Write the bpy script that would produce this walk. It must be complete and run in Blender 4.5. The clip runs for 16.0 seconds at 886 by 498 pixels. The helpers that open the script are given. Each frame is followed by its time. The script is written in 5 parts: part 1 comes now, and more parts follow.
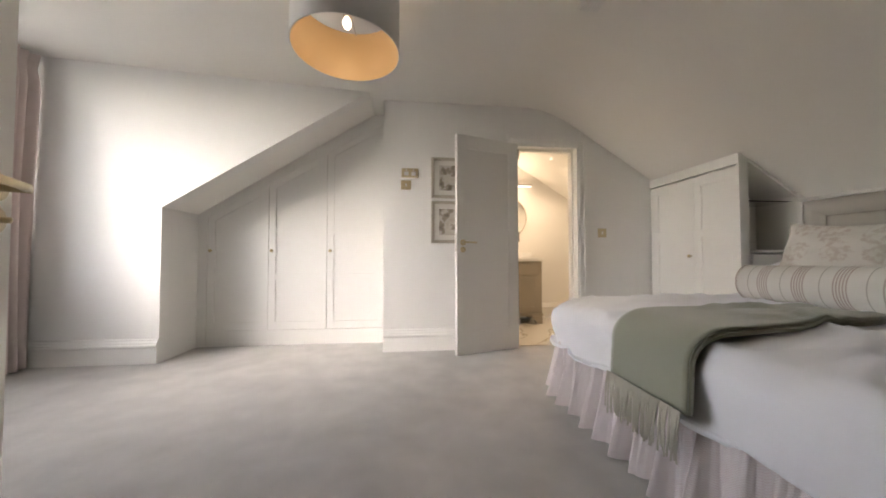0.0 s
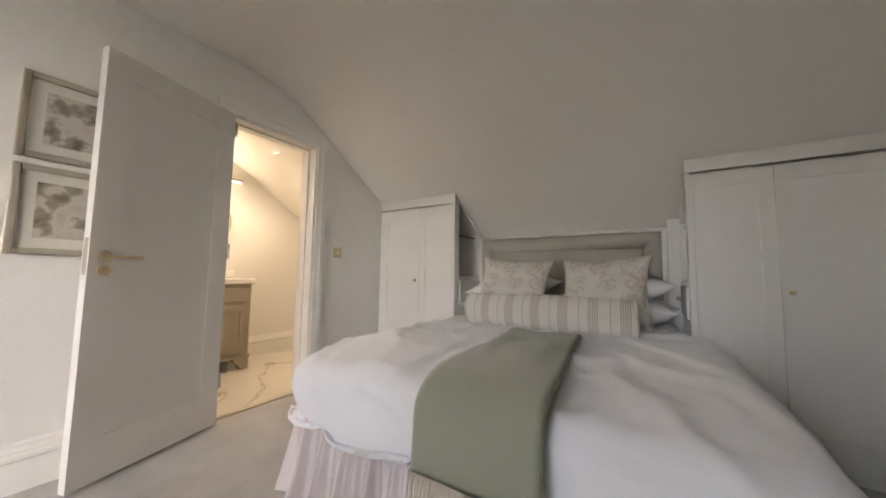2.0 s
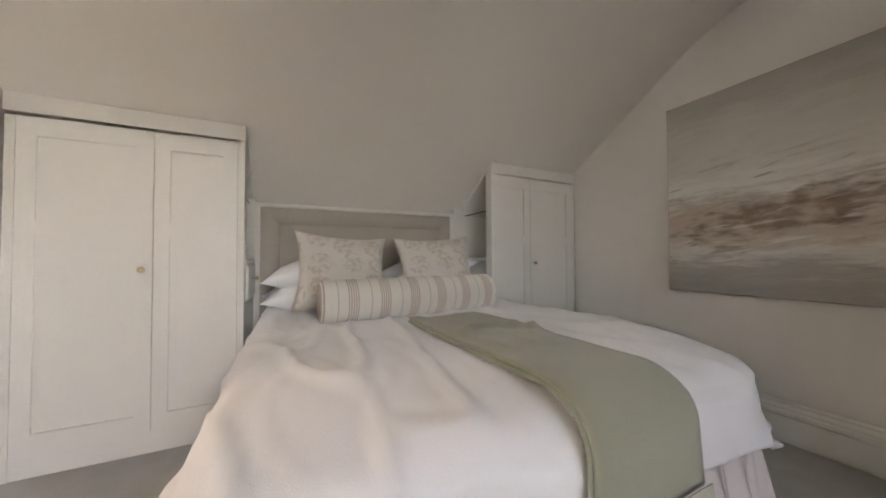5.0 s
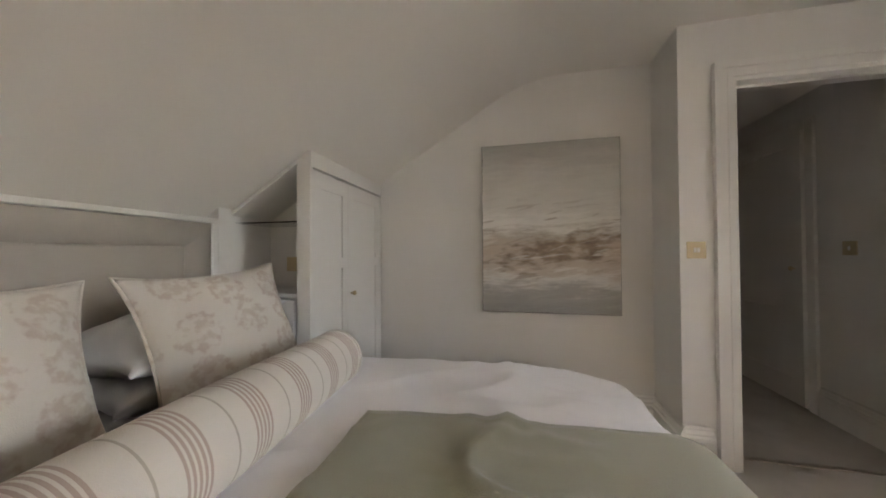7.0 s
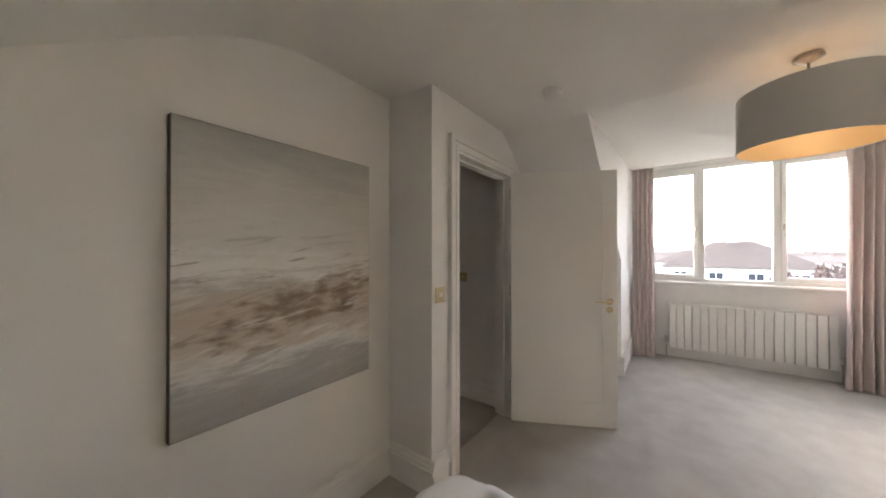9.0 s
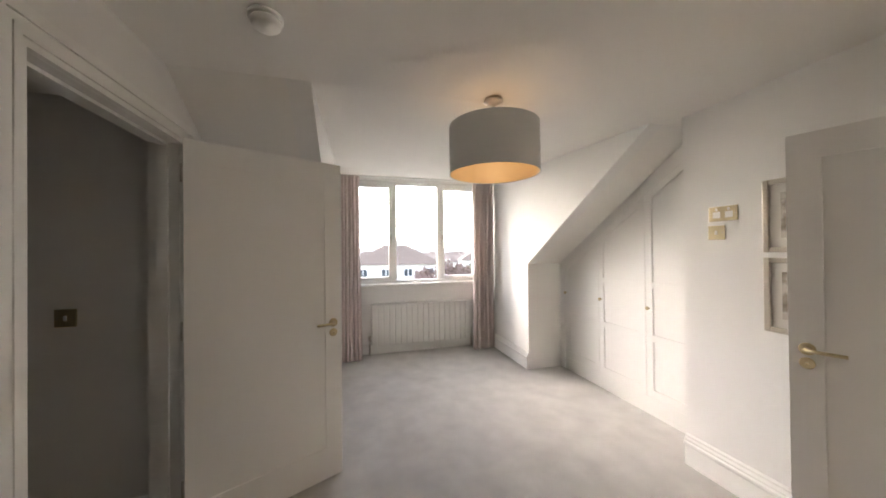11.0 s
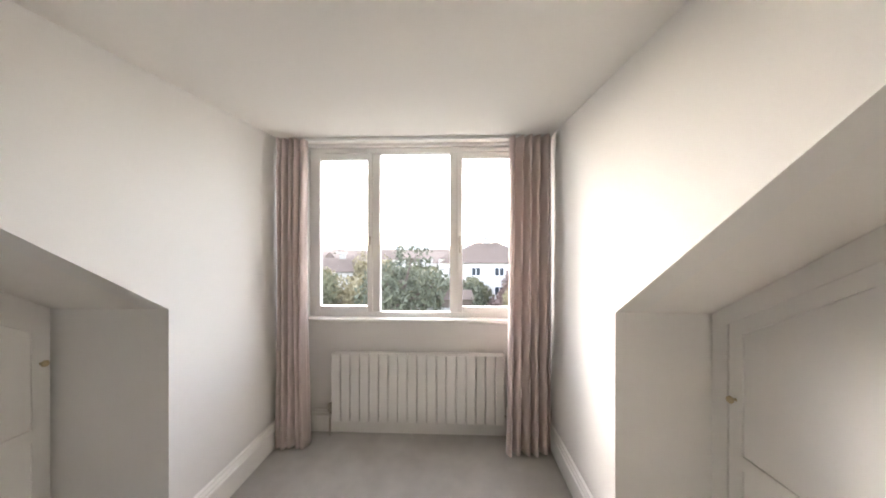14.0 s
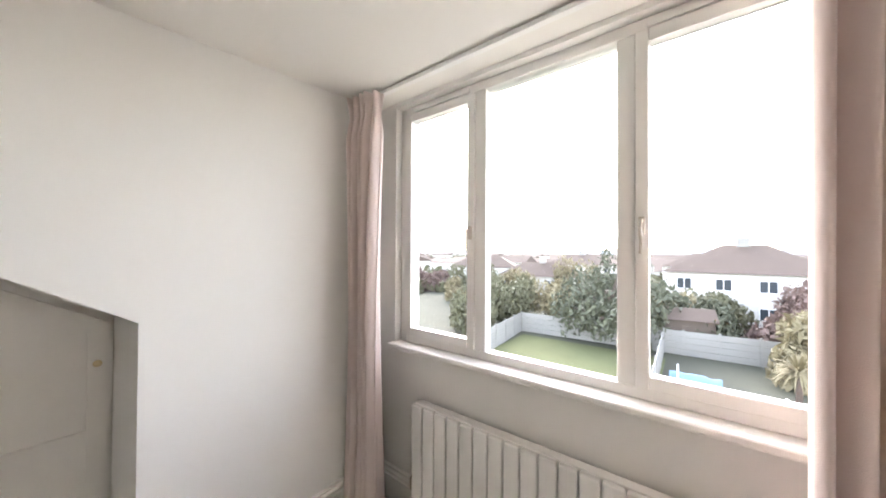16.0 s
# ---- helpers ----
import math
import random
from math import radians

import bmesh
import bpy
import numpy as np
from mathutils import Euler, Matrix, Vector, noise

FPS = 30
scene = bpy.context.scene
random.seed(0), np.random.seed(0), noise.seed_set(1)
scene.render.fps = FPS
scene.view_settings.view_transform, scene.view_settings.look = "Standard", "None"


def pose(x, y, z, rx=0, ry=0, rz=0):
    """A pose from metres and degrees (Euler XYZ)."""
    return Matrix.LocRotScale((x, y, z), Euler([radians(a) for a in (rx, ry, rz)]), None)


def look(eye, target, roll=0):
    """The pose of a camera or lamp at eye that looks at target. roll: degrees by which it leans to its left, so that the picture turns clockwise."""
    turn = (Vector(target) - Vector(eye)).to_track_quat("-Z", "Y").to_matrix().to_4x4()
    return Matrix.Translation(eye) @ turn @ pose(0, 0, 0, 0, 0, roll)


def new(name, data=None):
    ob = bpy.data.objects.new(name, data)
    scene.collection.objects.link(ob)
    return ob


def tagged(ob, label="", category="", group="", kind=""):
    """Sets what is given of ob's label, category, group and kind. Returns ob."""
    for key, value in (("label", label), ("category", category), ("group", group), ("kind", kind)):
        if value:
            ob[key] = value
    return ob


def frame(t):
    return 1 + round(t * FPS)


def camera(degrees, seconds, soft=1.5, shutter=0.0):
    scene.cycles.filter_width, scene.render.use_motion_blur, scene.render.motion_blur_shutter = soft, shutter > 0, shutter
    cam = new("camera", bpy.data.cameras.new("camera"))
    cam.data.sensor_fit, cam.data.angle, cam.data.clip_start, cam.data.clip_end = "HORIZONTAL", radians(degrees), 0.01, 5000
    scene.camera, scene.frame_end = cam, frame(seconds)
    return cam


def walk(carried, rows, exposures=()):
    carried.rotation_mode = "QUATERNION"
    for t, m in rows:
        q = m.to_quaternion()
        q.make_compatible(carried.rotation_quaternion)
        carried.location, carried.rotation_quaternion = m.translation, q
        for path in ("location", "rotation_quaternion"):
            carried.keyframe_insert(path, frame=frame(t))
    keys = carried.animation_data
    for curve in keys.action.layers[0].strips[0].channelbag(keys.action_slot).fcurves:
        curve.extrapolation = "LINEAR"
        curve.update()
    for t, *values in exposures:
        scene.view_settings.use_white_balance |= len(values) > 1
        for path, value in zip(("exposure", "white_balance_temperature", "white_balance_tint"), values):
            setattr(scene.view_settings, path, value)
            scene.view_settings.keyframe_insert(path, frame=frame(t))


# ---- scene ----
cam = camera(109.0, 16.0, soft=1.8)
EXPOSURES = [(0.0, 3.42, 6550, 14), (1.5, 3.42, 6550, 14), (3.0, 3.58, 6550, 14), (5.5, 3.55, 6550, 14), (7.0, 3.75, 6550, 14), (9.0, 3.72, 6650, 14), (12.5, 3.45, 6700, 14), (15.0, 3.58, 6750, 15), (16.0, 3.52, 6700, 14)]
PATH = [
    (0, (2.02, 0.33, 0.848), (2.221, 2.319, 0.903), 0.0),
    (0.5, (1.988, 0.412, 0.856), (2.654, 2.297, 0.918), 0.1),
    (1, (1.972, 0.741, 0.907), (3.136, 2.365, 0.983), 0.1),
    (1.5, (2.091, 0.986, 0.955), (3.563, 2.337, 1.05), 0.0),
    (2, (2.105, 1.02, 0.93), (3.78, 2.105, 1.083), 0.9),
    (2.5, (2.002, 1.188, 0.945), (3.862, 1.911, 1.072), 0.7),
    (3, (1.95, 1.418, 0.935), (3.917, 1.766, 1.035), 0.6),
    (3.2, (1.938, 1.518, 0.931), (3.925, 1.722, 1.016), 0.5),
    (5.3, (2.584, 2.22, 0.919), (4.276, 1.154, 0.961), -0.1),
    (5.5, (2.685, 2.252, 0.923), (4.281, 1.046, 0.963), 0.1),
    (6, (2.897, 2.285, 0.962), (4.212, 0.779, 0.996), 0.1),
    (6.5, (3.119, 2.275, 1.024), (4.08, 0.521, 1.05), -0.2),
    (7, (3.413, 2.192, 1.102), (3.851, 0.241, 1.129), -0.3),
    (7.5, (3.621, 2.039, 1.185), (3.539, 0.041, 1.211), -0.2),
    (8, (3.789, 1.822, 1.252), (3.131, -0.066, 1.287), 0.0),
    (8.5, (3.894, 1.594, 1.319), (2.716, -0.023, 1.338), -0.1),
    (9, (3.948, 1.385, 1.365), (2.332, 0.206, 1.377), -0.0),
    (9.2, (3.951, 1.303, 1.374), (2.2, 0.337, 1.393), 0.1),
    (9.5, (3.914, 1.207, 1.374), (2.031, 0.534, 1.403), -0.0),
    (10, (3.809, 1.062, 1.374), (1.813, 0.938, 1.401), -0.5),
    (10.2, (3.75, 1.031, 1.378), (1.752, 1.096, 1.402), -0.7),
    (12.3, (2.598, 1.639, 1.532), (0.724, 2.337, 1.53), 0.0),
    (12.5, (2.484, 1.741, 1.547), (0.584, 2.365, 1.554), 0.2),
    (13, (2.164, 2.026, 1.573), (0.2, 2.404, 1.58), 0.0),
    (13.5, (1.863, 2.218, 1.565), (-0.132, 2.361, 1.573), -0.0),
    (14, (1.527, 2.357, 1.564), (-0.471, 2.277, 1.562), 0.0),
    (14.5, (1.196, 2.482, 1.548), (-0.781, 2.182, 1.547), 0.0),
    (15, (0.841, 2.573, 1.532), (-1.079, 2.012, 1.541), 0.1),
    (15.5, (0.525, 2.597, 1.516), (-1.278, 1.732, 1.54), 0.1),
    (16, (0.231, 2.539, 1.53), (-1.344, 1.306, 1.552), 0.3),
]
walk(cam, [(t, look(eye, target, roll)) for t, eye, target, roll in PATH], EXPOSURES)

# ---- light ----
SUN_EL, SUN_ROT = radians(31), radians(241)
world = bpy.data.worlds.new("overcast_sky")
scene.world = world
world.use_nodes = True
wn = world.node_tree.nodes
sky = wn.new("ShaderNodeTexSky")
sky.sky_type, sky.sun_disc, sky.sun_elevation, sky.sun_rotation = "NISHITA", False, SUN_EL, SUN_ROT
sky.air_density, sky.dust_density, sky.ozone_density = 1.0, 1.4, 1.0
grey = wn.new("ShaderNodeHueSaturation")
grey.inputs["Saturation"].default_value = 0.55
world.node_tree.links.new(sky.outputs[0], grey.inputs["Color"])
world.node_tree.links.new(grey.outputs[0], wn["Background"].inputs[0])
wn["Background"].inputs[1].default_value = 0.15


def lamp(name, kind, energy, colour, m, **kw):
    d = bpy.data.lights.new(name, kind)
    d.energy, d.color = energy, colour
    for k, v in kw.items():
        if k == "size":
            d.size = v
        elif k == "size_y":
            d.shape, d.size_y = "RECTANGLE", v
        elif k == "radius":
            d.shadow_soft_size = v
        elif k == "angle":
            d.angle = v
        elif k == "spot":
            d.spot_size, d.spot_blend = v, 0.6
    o = new(name, d)
    o.matrix_world = m
    return o


SUN_DIR = Vector((math.sin(SUN_ROT) * math.cos(SUN_EL), math.cos(SUN_ROT) * math.cos(SUN_EL), math.sin(SUN_EL)))
lamp("overcast_sun", "SUN", 0.07, (1.0, 0.98, 0.94), look(SUN_DIR * 10, (0, 0, 0)), angle=radians(36))
lamp("pendant_bulb_light", "POINT", 0.10, (1.0, 0.78, 0.52), pose(1.70, 1.91, 1.98), radius=0.03)
lamp("bath_downlight_lamp", "SPOT", 5, (1.0, 0.76, 0.50), look((3.70, 4.0, 2.03), (3.70, 4.0, 0)), radius=0.04, spot=radians(150))
lamp("mirror_lamp", "POINT", 0.9, (1.0, 0.78, 0.52), pose(3.3, 4.58, 1.83), radius=0.03)

# ---- materials ----


def mat(name, colour, rough=0.6, metal=0.0, vary=0.06, scale=3.0, fine=60.0, bump=0.0, coat=0.0, sheen=0.0):
    """A surface with slow and fine variation of its colour and a fine relief."""
    m = bpy.data.materials.new(name)
    m.use_nodes = True
    nt = m.node_tree
    b = nt.nodes["Principled BSDF"]
    b.inputs["Roughness"].default_value, b.inputs["Metallic"].default_value = rough, metal
    b.inputs["Coat Weight"].default_value = coat
    b.inputs["Sheen Weight"].default_value = sheen
    tc = nt.nodes.new("ShaderNodeTexCoord")
    n1, n2 = nt.nodes.new("ShaderNodeTexNoise"), nt.nodes.new("ShaderNodeTexNoise")
    n1.inputs["Scale"].default_value, n2.inputs["Scale"].default_value = scale, fine
    n1.inputs["Detail"].default_value = 4
    mix = nt.nodes.new("ShaderNodeMath")
    mix.operation = "MULTIPLY_ADD"
    ramp = nt.nodes.new("ShaderNodeMix")
    ramp.data_type = "RGBA"
    c = Vector(colour)
    ramp.inputs["A"].default_value = (*(c * (1 - vary)), 1)
    ramp.inputs["B"].default_value = (*[min(1, v * (1 + vary)) for v in c], 1)
    for n in (n1, n2):
        nt.links.new(tc.outputs["Object"], n.inputs["Vector"])
    mix.inputs[1].default_value = 0.6
    half = nt.nodes.new("ShaderNodeMath")
    half.operation = "MULTIPLY"
    half.inputs[1].default_value = 0.4
    nt.links.new(n2.outputs[0], half.inputs[0])
    nt.links.new(n1.outputs[0], mix.inputs[0])
    nt.links.new(half.outputs[0], mix.inputs[2])
    nt.links.new(mix.outputs[0], ramp.inputs["Factor"])
    nt.links.new(ramp.outputs["Result"], b.inputs["Base Color"])
    if bump:
        bp = nt.nodes.new("ShaderNodeBump")
        bp.inputs["Strength"].default_value, bp.inputs["Distance"].default_value = min(1, bump), 0.004
        nt.links.new(n2.outputs[0], bp.inputs["Height"])
        nt.links.new(bp.outputs[0], b.inputs["Normal"])
    return m


def nodes_of(m):
    return m.node_tree.nodes, m.node_tree.links, m.node_tree.nodes["Principled BSDF"]


def ramp_node(nt, stops):
    r = nt.new("ShaderNodeValToRGB")
    e = r.color_ramp.elements
    e[0].position, e[0].color = stops[0][0], (*stops[0][1], 1)
    e[1].position, e[1].color = stops[-1][0], (*stops[-1][1], 1)
    for p, c in stops[1:-1]:
        k = e.new(p)
        k.color = (*c, 1)
    return r


WALL = mat("warm_white_wall_paint", (0.80, 0.78, 0.745), 0.75, vary=0.025, scale=1.2, fine=180, bump=0.06)
CEIL = mat("matt_ceiling_paint", (0.82, 0.79, 0.74), 0.85, vary=0.03, scale=0.9, fine=150, bump=0.05)
TRIM = mat("satin_white_trim_paint", (0.82, 0.80, 0.76), 0.38, vary=0.02, scale=4, fine=120, bump=0.02)
CABINET = mat("off_white_cabinet_paint", (0.80, 0.78, 0.74), 0.42, vary=0.025, scale=2, fine=140, bump=0.02)
CARPET = mat("grey_beige_carpet", (0.48, 0.455, 0.42), 0.95, vary=0.5, scale=4.5, fine=420, bump=0.9, sheen=0.25)
BRASS = mat("aged_brass", (0.60, 0.50, 0.32), 0.33, 1.0, 0.1, 30, 200)
NICKEL = mat("brushed_nickel", (0.55, 0.5, 0.44), 0.3, 1.0, 0.08, 30, 200)
DARK = mat("painted_gap_shade", (0.05, 0.045, 0.04), 0.8)
LINEN = mat("white_bed_linen", (0.86, 0.85, 0.86), 0.85, vary=0.02, scale=5, fine=300, bump=0.2, sheen=0.2)
PILLOWCASE = mat("crisp_white_pillowcase", (0.83, 0.825, 0.83), 0.8, vary=0.02, scale=5, fine=300, bump=0.15)
SAGE = mat("sage_green_wool", (0.33, 0.33, 0.245), 0.92, vary=0.1, scale=4, fine=350, bump=0.5, sheen=0.4)
FRINGE = mat("cream_wool_fringe", (0.58, 0.54, 0.44), 0.95, vary=0.12, scale=20, fine=300, bump=0.3)
PINK = mat("dusty_pink_curtain", (0.72, 0.60, 0.56), 0.9, vary=0.06, scale=4, fine=380, bump=0.35, sheen=0.3)
HEADCLOTH = mat("taupe_headboard_linen", (0.47, 0.43, 0.375), 0.92, vary=0.06, scale=5, fine=500, bump=0.5)
RADIATOR = mat("white_radiator_enamel", (0.8, 0.78, 0.74), 0.3, vary=0.015, scale=4, fine=80)
UPVC = mat("white_window_frame", (0.84, 0.83, 0.8), 0.3, vary=0.015, scale=4, fine=80)
SHADE = mat("white_lamp_shade_fabric", (0.72, 0.70, 0.66), 0.9, vary=0.03, scale=6, fine=420, bump=0.3)
GOLD = mat("gold_shade_lining", (0.74, 0.55, 0.32), 0.5, 0.2, 0.05, 8, 200)
PLASTIC = mat("white_plastic", (0.78, 0.76, 0.72), 0.4, vary=0.02)
VANITY = mat("taupe_vanity_paint", (0.36, 0.32, 0.26), 0.45, vary=0.05)
CERAMIC = mat("white_ceramic", (0.85, 0.84, 0.82), 0.12, vary=0.01)
MOUNT = mat("ivory_picture_mount", (0.72, 0.69, 0.63), 0.8, vary=0.03)
SILVERFRAME = mat("champagne_silver_frame", (0.50, 0.45, 0.37), 0.38, 0.6, 0.2, 14, 160, bump=0.3)
CANVASEDGE = mat("dark_canvas_edge", (0.13, 0.115, 0.1), 0.8)
STONE = mat("concrete_fence", (0.34, 0.325, 0.30), 0.9, vary=0.15, scale=0.8, fine=9, bump=0.4)
GRASS = mat("mown_lawn", (0.12, 0.13, 0.055), 0.95, vary=0.25, scale=0.5, fine=14, bump=0.5)
EARTH = mat("suburban_ground", (0.085, 0.085, 0.06), 0.95, vary=0.35, scale=0.05, fine=0.6)
RENDERWALL = mat("white_house_render", (0.66, 0.63, 0.58), 0.85, vary=0.12, scale=0.4, fine=6)
ROOF = mat("brown_roof_tiles", (0.12, 0.088, 0.07), 0.85, vary=0.2, scale=0.6, fine=7, bump=0.5)
WINDARK = mat("dark_window_glass", (0.06, 0.07, 0.08), 0.15)
BARK = mat("tree_bark", (0.13, 0.10, 0.08), 0.9, vary=0.25, scale=3, fine=30, bump=0.6)
LEAF = mat("green_leaves", (0.15, 0.145, 0.085), 0.7, vary=0.4, scale=0.8, fine=5)
LEAFDARK = mat("dark_conifer_leaves", (0.11, 0.115, 0.075), 0.75, vary=0.4, scale=0.8, fine=5)
LEAFRED = mat("russet_leaves", (0.19, 0.13, 0.11), 0.75, vary=0.35, scale=0.8, fine=5)
LEAFGOLD = mat("yellowing_leaves", (0.26, 0.22, 0.13), 0.75, vary=0.35, scale=0.8, fine=5)
# distance haze is put into this pale blue-grey base colour
HILL = mat("haze_painted_hills", (0.22, 0.26, 0.29), 1.0, vary=0.06, scale=0.002, fine=0.02)
BLUE = mat("blue_plastic_sheet", (0.22, 0.36, 0.50), 0.5, vary=0.15)
ORANGE = mat("orange_barrier_plastic", (0.6, 0.14, 0.06), 0.5, vary=0.15)
GREENP = mat("green_plastic_sheet", (0.14, 0.34, 0.27), 0.5, vary=0.15)
SAND = mat("pale_building_sand", (0.50, 0.46, 0.40), 0.95, vary=0.15, scale=1.5, fine=12)


def let_light_through(m, share, colour):
    """Thin woven cloth: part of the daylight behind it comes through."""
    nt, ln = m.node_tree.nodes, m.node_tree.links
    t, mx = nt.new("ShaderNodeBsdfTranslucent"), nt.new("ShaderNodeMixShader")
    t.inputs["Color"].default_value = (*colour, 1)
    mx.inputs[0].default_value = share
    ln.new(nt["Principled BSDF"].outputs[0], mx.inputs[1])
    ln.new(t.outputs[0], mx.inputs[2])
    ln.new(mx.outputs[0], nt["Material Output"].inputs["Surface"])


let_light_through(PINK, 0.12, (0.70, 0.62, 0.59))


def glass_material():
    m = bpy.data.materials.new("clear_glass")
    m.use_nodes = True
    b = m.node_tree.nodes["Principled BSDF"]
    b.inputs["Transmission Weight"].default_value, b.inputs["Roughness"].default_value, b.inputs["IOR"].default_value = 1.0, 0.0, 1.04
    b.inputs["Base Color"].default_value = (0.97, 0.98, 0.98, 1)
    return m


GLASS = glass_material()


def glow(name, colour, strength):
    m = bpy.data.materials.new(name)
    m.use_nodes = True
    b = m.node_tree.nodes["Principled BSDF"]
    b.inputs["Emission Color"].default_value, b.inputs["Emission Strength"].default_value = (*colour, 1), strength
    return m


BULB = glow("lit_bulb", (1.0, 0.85, 0.62), 0.25)
DOWNLIGHT = glow("lit_downlight", (1.0, 0.9, 0.72), 0.3)


def mirror_material():
    m = bpy.data.materials.new("mirror_silver")
    m.use_nodes = True
    b = m.node_tree.nodes["Principled BSDF"]
    b.inputs["Metallic"].default_value, b.inputs["Roughness"].default_value = 1.0, 0.02
    b.inputs["Base Color"].default_value = (0.9, 0.9, 0.88, 1)
    return m


MIRROR = mirror_material()


def stripe_material():
    """Ticking stripes of the bolster, along its own x axis."""
    m = mat("cream_and_rose_ticking", (0.7, 0.655, 0.58), 0.9, vary=0.03, scale=6, fine=400, bump=0.3)
    nt, ln, b = nodes_of(m)
    tc, sep = nt.new("ShaderNodeTexCoord"), nt.new("ShaderNodeSeparateXYZ")
    ln.new(tc.outputs["Object"], sep.inputs[0])
    mod = nt.new("ShaderNodeMath")
    mod.operation = "FLOORED_MODULO"
    mod.inputs[1].default_value = 0.155
    ln.new(sep.outputs["X"], mod.inputs[0])
    div = nt.new("ShaderNodeMath")
    div.operation = "DIVIDE"
    div.inputs[1].default_value = 0.155
    ln.new(mod.outputs[0], div.inputs[0])
    cream, rose, grey = (0.68, 0.645, 0.585), (0.47, 0.385, 0.335), (0.47, 0.435, 0.37)
    stops = [(0.0, cream)]
    for a in (0.06, 0.13, 0.2, 0.27, 0.34):
        stops += [(a, rose), (a + 0.04, cream)]
    stops += [(0.66, grey), (0.69, cream), (1.0, cream)]
    r = ramp_node(nt, stops)
    r.color_ramp.interpolation = "CONSTANT"
    ln.new(div.outputs[0], r.inputs[0])
    ln.new(r.outputs[0], b.inputs["Base Color"])
    return m


def floral_material():
    """Faded block-print flowers on oatmeal linen."""
    m = mat("oatmeal_block_print_linen", (0.64, 0.59, 0.52), 0.92, vary=0.03, scale=6, fine=420, bump=0.4)
    nt, ln, b = nodes_of(m)
    tc = nt.new("ShaderNodeTexCoord")
    wob = nt.new("ShaderNodeTexNoise")
    wob.inputs["Scale"].default_value = 55
    add = nt.new("ShaderNodeMixRGB")
    add.inputs[0].default_value = 0.035
    ln.new(tc.outputs["Object"], add.inputs[1])
    ln.new(tc.outputs["Object"], wob.inputs["Vector"])
    ln.new(wob.outputs["Color"], add.inputs[2])
    v = nt.new("ShaderNodeTexVoronoi")
    v.voronoi_dimensions = "2D"
    v.inputs["Scale"].default_value, v.inputs["Randomness"].default_value = 7.0, 0.45
    ln.new(add.outputs[0], v.inputs["Vector"])
    base, rose, sand = (0.66, 0.62, 0.56), (0.555, 0.48, 0.42), (0.575, 0.52, 0.45)
    r = ramp_node(nt, [(0.0, rose), (0.22, sand), (0.30, rose), (0.40, rose), (0.46, base), (1.0, base)])
    ln.new(v.outputs["Distance"], r.inputs[0])
    n = nt.new("ShaderNodeTexNoise")
    n.inputs["Scale"].default_value = 38
    ln.new(tc.outputs["Object"], n.inputs["Vector"])
    k = ramp_node(nt, [(0.42, (0, 0, 0)), (0.58, (1, 1, 1))])
    ln.new(n.outputs[0], k.inputs[0])
    mx = nt.new("ShaderNodeMixRGB")
    ln.new(k.outputs[0], mx.inputs[0])
    ln.new(r.outputs[0], mx.inputs[1])
    mx.inputs[2].default_value = (*base, 1)
    ln.new(mx.outputs[0], b.inputs["Base Color"])
    return m


def gingham_material():
    """Tiny rose check of the bed valance."""
    m = mat("pale_rose_seersucker", (0.64, 0.545, 0.53), 0.92, vary=0.05, scale=8, fine=300, bump=0.3)
    nt, ln, b = nodes_of(m)
    tc = nt.new("ShaderNodeTexCoord")
    w = nt.new("ShaderNodeTexWave")
    w.bands_direction = "DIAGONAL"
    w.inputs["Scale"].default_value = 80
    w2 = nt.new("ShaderNodeTexWave")
    w2.bands_direction = "Z"
    w2.inputs["Scale"].default_value = 80
    mx = nt.new("ShaderNodeMath")
    for q in (w, w2):
        ln.new(tc.outputs["Object"], q.inputs["Vector"])
    ln.new(w.outputs["Fac"], mx.inputs[0])
    ln.new(w2.outputs["Fac"], mx.inputs[1])
    r = ramp_node(nt, [(0.3, (0.68, 0.575, 0.56)), (1.5 / 2, (0.74, 0.66, 0.645)), (1.0, (0.78, 0.72, 0.70))])
    ln.new(mx.outputs[0], r.inputs[0])
    ln.new(r.outputs[0], b.inputs["Base Color"])
    return m


